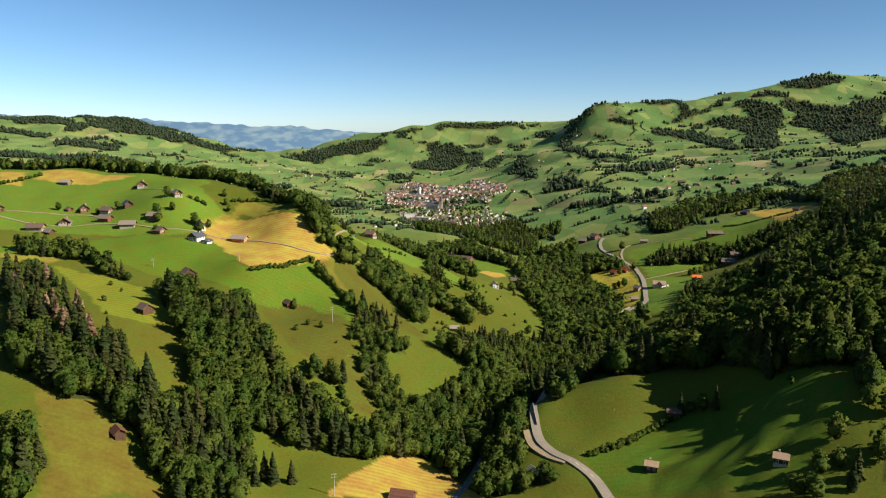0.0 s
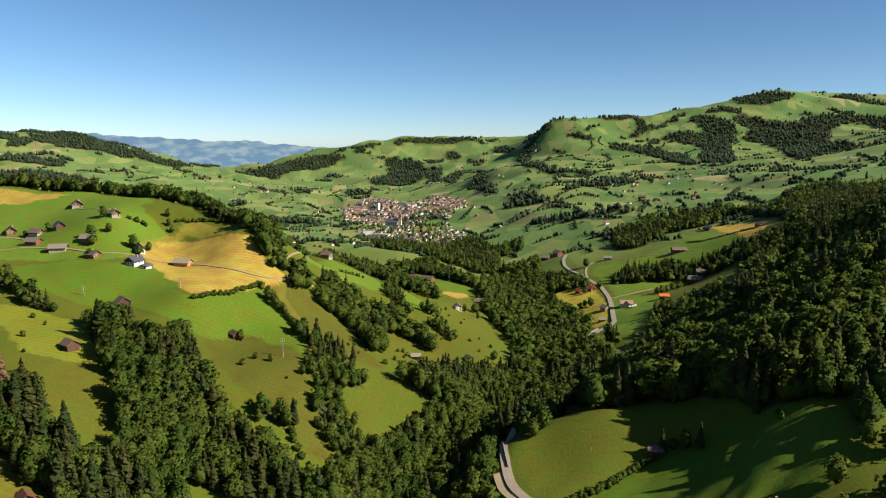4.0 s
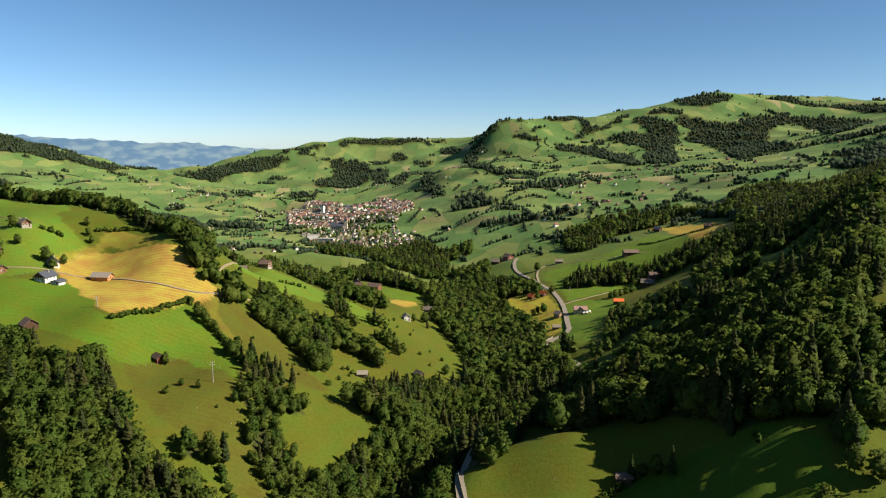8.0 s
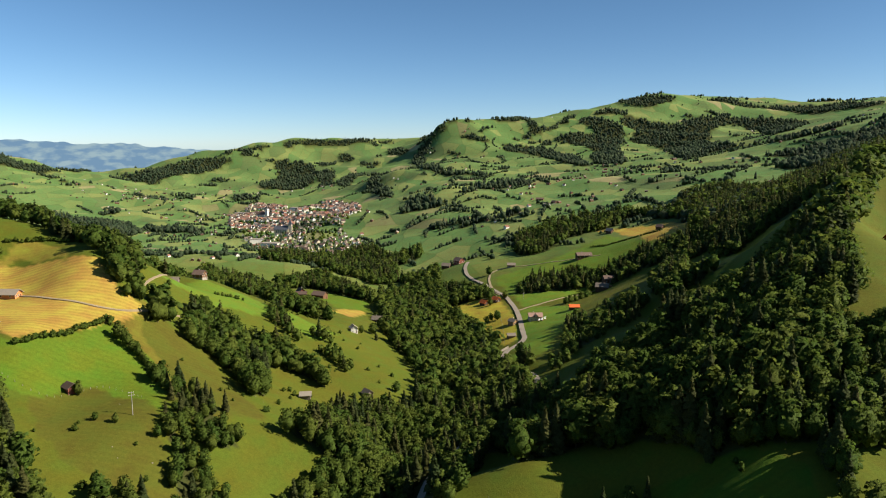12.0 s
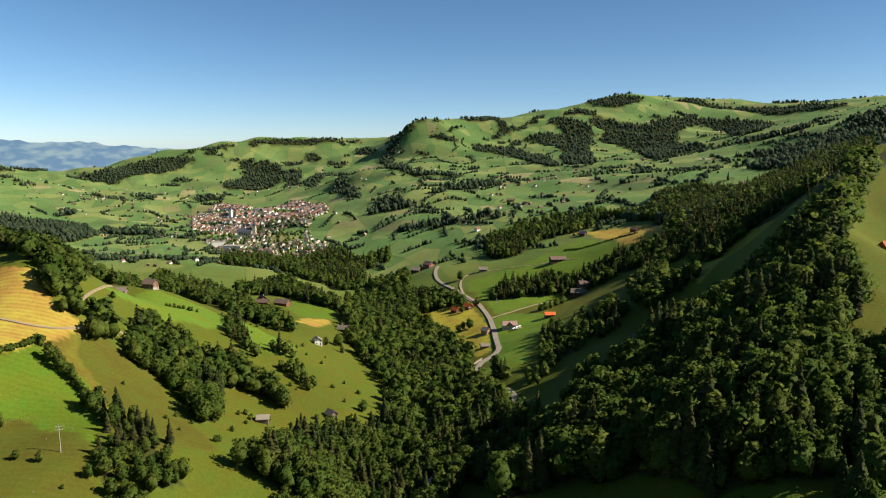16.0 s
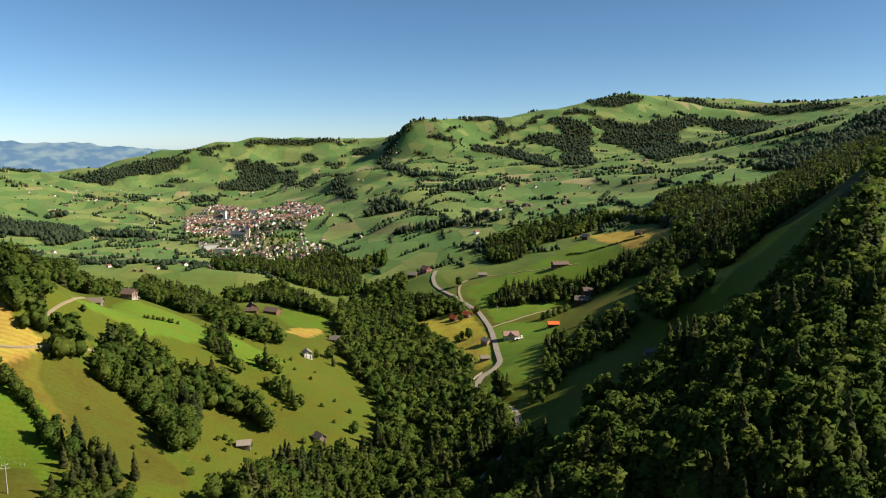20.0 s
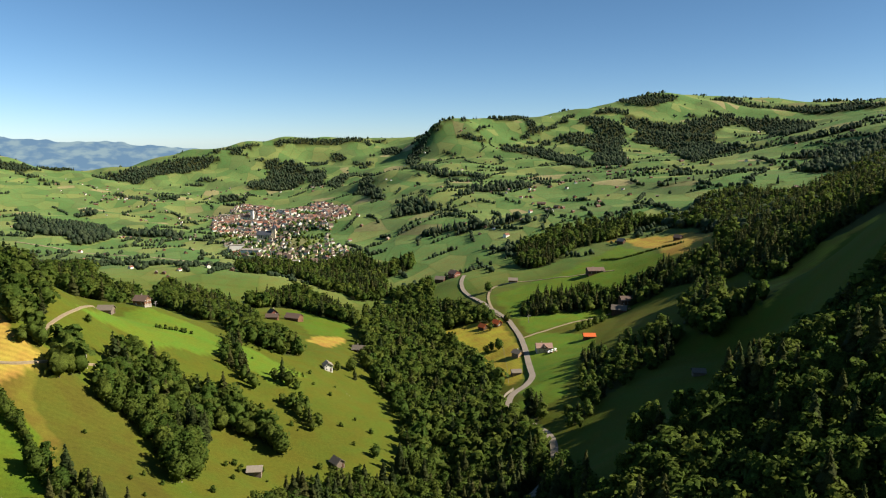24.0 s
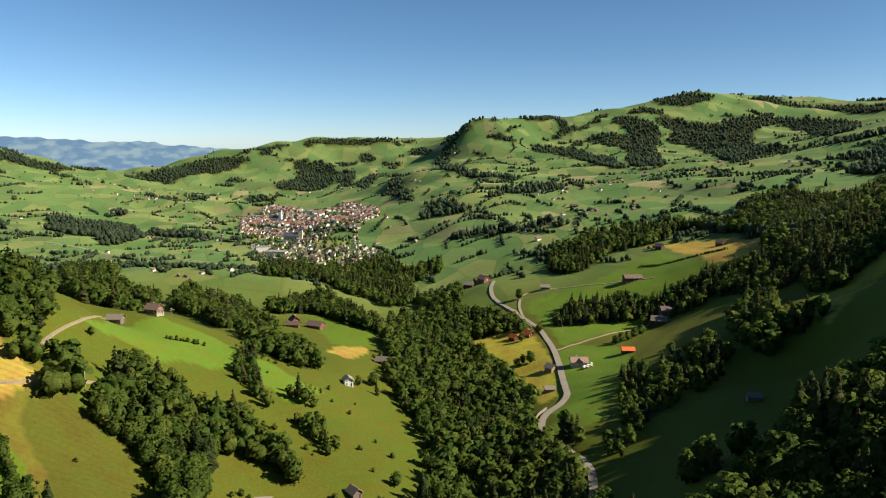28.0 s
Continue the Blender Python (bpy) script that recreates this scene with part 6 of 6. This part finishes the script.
# farms and hamlets beyond: the terraces, the slopes under the cliff, the valley
far_spots = [(210, 2036), (250, 1840), (328, 1855), (399, 1587), (428, 1504), (485, 1588), (519, 1633), (550, 1594), (617, 1838), (475, 2120), (525, 2123), (575, 2124), (485, 2357), (537, 2508), (819, 3064), (839, 3049), (898, 3730), (564, 2777), (598, 2785), (659, 2811), (942, 3786), (873, 3837), (903, 3811), (1123, 3726), (1394, 3857), (1176, 3608), (1225, 3508), (975, 3428), (771, 3437), (1180, 3712), (959, 3623), (981, 2401), (1003, 2381), (957, 2194), (942, 2122), (968, 2082), (972, 2053), (1178, 2169), (1207, 2226), (1035, 2006), (1006, 1688), (1110, 1834)]
far_spots += [(905, 1682), (776, 1650), (781, 1716), (699, 1473), (777, 1585), (962, 1310), (897, 1327), (897, 1311), (1382, 1949), (663, 1376), (2049, 3617), (2196, 3611), (873, 1752), (813, 1815), (752, 1764), (815, 1852), (703, 1843), (580, 1556), (628, 1764), (791, 1940), (814, 2052), (766, 2084), (699, 1696), (864, 2240), (654, 2156), (621, 2162), (625, 2120), (624, 1966), (607, 1962), (605, 1863), (426, 1693), (430, 1593), (422, 1629), (389, 1725), (400, 1719), (388, 2887), (401, 2856), (451, 3535), (441, 2568), (1190, 1886), (1161, 1829), (1190, 1787)]
far_spots += [(1123, 1822), (-210, 1412), (-162, 1349), (-151, 1346), (-141, 1321), (-133, 1374), (-96, 1423), (-60, 1426), (-373, 1940), (-433, 1973), (-383, 2194), (-524, 3084), (-557, 3102), (-479, 3119), (-303, 3443), (-454, 3220), (-416, 3179), (-654, 3191), (-817, 3103), (-764, 3320), (-746, 3311), (-665, 3243), (-641, 3223), (-621, 3228), (-612, 3289), (-627, 3474), (-611, 3509), (-590, 3518), (-569, 3533), (-466, 3096), (-563, 2781), (-440, 2776), (-453, 2753), (-326, 2646), (-315, 2693), (-246, 2720), (-238, 2740), (-326, 2214), (-252, 1964), (-196, 1900), (71, 1562), (-207, 2135)]
gx, gy = scatter([(-1500, 1800), (2300, 1500), (2300, 3700), (600, 3750), (-1200, 4100)], 92)
k = (far_wood(gx, gy) < -0.1) & ~inside(gx, gy, TOWN) & (np.abs(np.degrees(np.arctan2(gx, gy))) < 44) & (RNG.uniform(size=len(gx)) < 0.14)
far_spots += list(zip(gx[k], gy[k]))
for cx, cy, n, r in ((-560, 3300, 26, 90), (-350, 2850, 10, 60), (-250, 2250, 9, 40), (-420, 2350, 7, 50), (-300, 3600, 10, 80), (560, 1640, 5, 40), (820, 2100, 10, 60), (1000, 2350, 8, 60), (650, 2050, 7, 60), (-750, 3700, 16, 120), (120, 3500, 9, 90)):
    far_spots += [(cx + RNG.normal() * r, cy + RNG.normal() * r * 0.7) for _ in range(n)]
settle(FARM_KINDS, far_spots, (0.36, 0.22, 0.22, 0.08, 0.12))

# town halls and sheds with wide pale roofs
for bx, by, bw, bd, bh, turn in ((20, 2760, 26, 60, 8, 75), (170, 2560, 24, 70, 7, 80), (-55, 1930, 28, 45, 8, 70), (-92, 1990, 16, 34, 11, 95), (30, 1700, 22, 40, 7, 80), (-190, 2900, 24, 50, 7, 60), (80, 2440, 20, 34, 10, 30)):
    root = tagged(new("hall"), "large pale hall with a flat grey roof in the town", "hall", "large halls of the town")
    part("wall", box(bmesh.new(), -bw / 2, bw / 2, -bd / 2, bd / 2, -4, bh), WALLS["white"], root)
    bm = box(bmesh.new(), -bw / 2 - 0.4, bw / 2 + 0.4, -bd / 2 - 0.4, bd / 2 + 0.4, bh, bh + 0.8)
    part("roof", bm, ROOFS["pale"], root)
    root.matrix_world = seat(bx, by, turn)


def church(x, y, turn, tower, spire, wall, roof, label):
    root = tagged(new("church"), label, "church")
    bm = prism(bmesh.new(), [(-8, -3), (8, -3), (8, 13), (0, 21), (-8, 13)], -18, 18)
    bmesh.ops.recalc_face_normals(bm, faces=bm.faces)
    part("nave", bm, WALLS[wall], root)
    gable_roof(root, 16, 36, 13, 8, 0.7, ROOFS[roof], 0.5)
    part("tower", box(bmesh.new(), -4.5, 4.5, -28, -19, -3, tower), WALLS[wall], root)
    bm = bmesh.new()
    bmesh.ops.create_cone(bm, cap_ends=True, segments=4, radius1=6.8, radius2=0.1, depth=spire, matrix=Matrix.Translation((0, -23.5, tower + spire / 2)) @ Matrix.Rotation(math.pi / 4, 4, "Z"))
    part("spire", bm, ROOFS["slate"], root)
    for s in (-1, 1):
        for k in range(5):
            part("window", box(bmesh.new(), s * 8.05 - 0.15, s * 8.05 + 0.15, -13 + k * 6, -11 + k * 6, 4, 10), M_GLASS, root)
    part("belfry_opening", box(bmesh.new(), -1.2, 1.2, -28.15, -27.9, tower - 8, tower - 4), M_GLASS, root)
    root.matrix_world = seat(x, y, turn)


church(-112, 2750, 60, 34, 6, "white", "brown", "big white abbey church with a blunt tower above the town")
church(-30, 2072, 80, 26, 15, "cream", "slate", "parish church with a pointed grey spire in the town")
x, y = scatter(TOWN, 17)
k = RNG.uniform(size=len(x)) < 0.5
grove("town_trees", x[k], y[k], RNG.uniform(5, 11, k.sum()), np.zeros(k.sum(), int), "far", "garden trees between the houses of the town")


# ---- the far blue range ----
def far_range():
    n = 240
    x = np.linspace(-3600, 700, n)
    top = np.interp(x, [-3600, -2972, -2633, -1989, -1459, -1004, -548, 0, 700], [392, 384, 360, 349, 318, 304, 262, 225, 200])
    top = top + 7 * np.sin(x / 120) * np.sin(x / 47 + 1) + 4 * np.sin(x / 31 + 2 * np.sin(x / 77)) + 2 * np.sin(x / 13)
    rows = []
    for f, y in ((0.0, 4860), (0.35, 4880), (0.7, 4900), (0.9, 4915), (1.0, 4930), (0.8, 4990)):
        rows.append(np.stack([x, np.full(n, y) + 8 * np.sin(x / 60 + f * 9), 20 + (top - 20) * f + 6 * np.sin(x / 55 + 5 * f) * f * (1 - f) * 4], -1))
    v = np.concatenate(rows)
    f = [(r * n + i, r * n + i + 1, (r + 1) * n + i + 1, (r + 1) * n + i) for r in range(len(rows) - 1) for i in range(n - 1)]
    me = bpy.data.meshes.new("backdrop")
    me.from_pydata(v.tolist(), [], f)
    # daylight and haze are put into this blue glow of the backdrop
    m = bpy.data.materials.new("haze_glow")
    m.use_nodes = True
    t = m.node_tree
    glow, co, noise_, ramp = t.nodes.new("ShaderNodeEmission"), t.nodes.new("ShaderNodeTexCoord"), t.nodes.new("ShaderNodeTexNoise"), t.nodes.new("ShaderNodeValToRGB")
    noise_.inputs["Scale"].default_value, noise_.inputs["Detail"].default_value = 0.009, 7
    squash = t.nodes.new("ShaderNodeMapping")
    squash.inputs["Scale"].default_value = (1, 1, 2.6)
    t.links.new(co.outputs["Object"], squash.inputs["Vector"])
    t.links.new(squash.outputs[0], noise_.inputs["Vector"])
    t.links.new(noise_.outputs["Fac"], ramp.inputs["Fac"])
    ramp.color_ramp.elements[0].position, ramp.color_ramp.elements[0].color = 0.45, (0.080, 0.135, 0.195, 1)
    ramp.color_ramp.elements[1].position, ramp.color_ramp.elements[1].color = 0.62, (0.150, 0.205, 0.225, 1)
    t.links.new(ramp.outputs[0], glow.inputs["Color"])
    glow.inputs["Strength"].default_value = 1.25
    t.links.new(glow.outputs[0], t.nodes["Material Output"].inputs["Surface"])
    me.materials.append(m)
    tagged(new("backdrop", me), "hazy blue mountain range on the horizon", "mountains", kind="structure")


far_range()


# ---- small things ----
def loose(x, y, lift=0.0, turn=0.0):
    return pose(x, y, float(height(x, y)) + lift, 0, 0, turn)


# courses of shingles on the roofs of the nearest barns
for ob in [o for o in bpy.data.objects if o.parent is None and o.name.split(".")[0] == "barn"]:
    x, y = ob.matrix_world.translation[:2]
    if math.hypot(x, y) > 480:
        continue
    roof = [c for c in ob.children if c.name.startswith("roof")][0]
    co = np.array([v.co for v in roof.data.vertices])
    hw, hd, low, top = co[:, 0].max(), co[:, 1].max(), co[:, 2].min(), co[:, 2].max()
    slope = (top - low - 0.3) / hw
    tile = box(bmesh.new(), 0, hw / 7 + 0.06, -hd, hd, -0.03, 0.03)
    me = None
    for side in (-1, 1):
        for k in range(7):
            if me is None:
                course = part("shingle_course", tile, roof.data.materials[0], roof)
                me = course.data
            else:
                course = new("shingle_course", me)
                course.parent = roof
            xc = hw * k / 7
            course.matrix_local = Matrix.Translation((side * xc, 0, top + 0.06 - slope * xc)) @ Matrix.Rotation(0 if side > 0 else math.pi, 4, "Z") @ Matrix.Rotation(math.atan(slope) - 0.05, 4, "Y")

# stacked logs beside the weathered barn
M_LOG = material("cut_logs", (0.30, 0.17, 0.08), 0.85, 0.3, 1.5)
for ox, oy, n, turn in ((-121, 838, 7, 20), (-117, 833, 5, 35), (408, 966, 6, 70)):
    pile = tagged(new("log_pile"), "stacked brown logs beside the barn", "log pile", "log piles")
    bm = bmesh.new()
    bmesh.ops.create_cone(bm, cap_ends=True, segments=8, radius1=0.26, radius2=0.23, depth=4.2, matrix=Matrix.Rotation(math.pi / 2, 4, "Y"))
    first = part("log", bm, M_LOG, pile)
    mesh = first.data
    for row in range(3):
        for k in range(n - row):
            log = first if row == k == 0 else new("log", mesh)
            log.parent = pile
            log.matrix_local = Matrix.Translation((RNG.uniform(-0.2, 0.2), (k + row / 2) * 0.52, 0.25 + row * 0.45))
    pile.matrix_world = loose(ox, oy, 0.0, turn)

# low masonry wall on the outer side of the road's bends
M_WALL = material("pale_masonry", (0.24, 0.205, 0.155), 0.9, 0.2, 0.6, 0.1)
for line in ([(196, 742), (198, 757), (203, 772), (210, 787), (220, 797)], [(68, 476), (64, 462), (63, 447), (63.5, 434)]):
    shift = -4.3 if line[0][0] > 100 else 2.6
    p = dense(line, 3.0)
    rows = []
    for i, q in enumerate(p):
        d = (p[min(i + 1, len(p) - 1)] - p[max(i - 1, 0)]).normalized()
        n = Vector((d.y, -d.x))
        z0 = float(height(q.x, q.y))
        for off, up in ((shift - 0.2, -1.0), (shift - 0.2, 1.25), (shift + 0.2, 1.25), (shift + 0.2, -1.0)):
            rows.append((q.x + n.x * off, q.y + n.y * off, z0 + up))
    me = bpy.data.meshes.new("guard_wall")
    me.from_pydata(rows, [], [(4 * i + j, 4 * i + 4 + j, 4 * i + 5 + j, 4 * i + 1 + j) for i in range(len(p) - 1) for j in range(3)] + [(0, 1, 2, 3), tuple(4 * len(p) - 4 + j for j in (3, 2, 1, 0))])
    me.materials.append(M_WALL)
    tagged(new("guard_wall", me), "low pale masonry guard wall along the road", "wall", kind="structure")

# pale boulders on the knoll and the pastures
M_ROCK = material("limestone", (0.24, 0.21, 0.16), 0.9, 0.25, 0.8, 0.2)
ROCKS = []
for _ in range(3):
    bm = bmesh.new()
    bmesh.ops.create_icosphere(bm, subdivisions=2, radius=0.6)
    for v in bm.verts:
        v.co *= 0.75 + 0.5 * RNG.uniform()
        v.co.z *= 0.7
    me = bpy.data.meshes.new("boulder")
    bm.to_mesh(me)
    bm.free()
    me.materials.append(M_ROCK)
    ROCKS.append(me)
for k in range(30):
    cx, cy, r = ((98, 445, 12), (110, 438, 10), (-70, 500, 30), (-20, 620, 30), (30, 640, 25), (70, 790, 20))[k % 6]
    x, y, s = cx + RNG.normal() * r * 0.5, cy + RNG.normal() * r * 0.5, RNG.uniform(0.35, 0.9)
    ob = tagged(new("boulder", ROCKS[k % 3]), "pale limestone boulder lying in the pasture", "boulder", "boulders of the pastures")
    ob.matrix_world = loose(x, y, -0.1, RNG.uniform(0, 360)) @ Matrix.Scale(s, 4)

# fence posts along the pasture's edges
POST = None
for line in ([(-162, 560), (-135, 553), (-110, 572), (-86, 560)], [(84, 398), (72, 412), (66, 430)], [(-250, 655), (-236, 690), (-232, 740)], [(222, 830), (236, 880), (250, 940)]):
    fence = tagged(new("fence"), "row of thin grey wooden pasture posts", "fence", "pasture fences")
    for q in dense(line, 4.0):
        if POST is None:
            post = part("post", box(bmesh.new(), -0.08, 0.08, -0.08, 0.08, -0.4, 1.25), M_POLE, fence)
            POST = post.data
        else:
            post = new("post", POST)
            post.parent = fence
        post.matrix_world = loose(q.x, q.y)

# tables on the terrace of the inn
M_TABLE = material("table_wood", (0.40, 0.27, 0.15), 0.7, 0.2, 1.0)
for x, y in ((278.5, 878.5), (281.5, 879), (283.5, 879.5), (286, 879), (279, 883)):
    table = tagged(new("table"), "long wooden terrace table with benches at the inn", "table", "tables of the inn")
    part("tabletop", box(bmesh.new(), -1.1, 1.1, -0.4, 0.4, 0.7, 0.76), M_TABLE, table)
    for s in (-1, 1):
        part("bench", box(bmesh.new(), -1.1, 1.1, s * 0.75 - 0.15, s * 0.75 + 0.15, 0.0, 0.45), M_TABLE, table)
        part("leg", box(bmesh.new(), s * 0.8 - 0.05, s * 0.8 + 0.05, -0.35, 0.35, 0, 0.7), M_TABLE, table)
    table.matrix_world = loose(x, y, 0.0, 20)
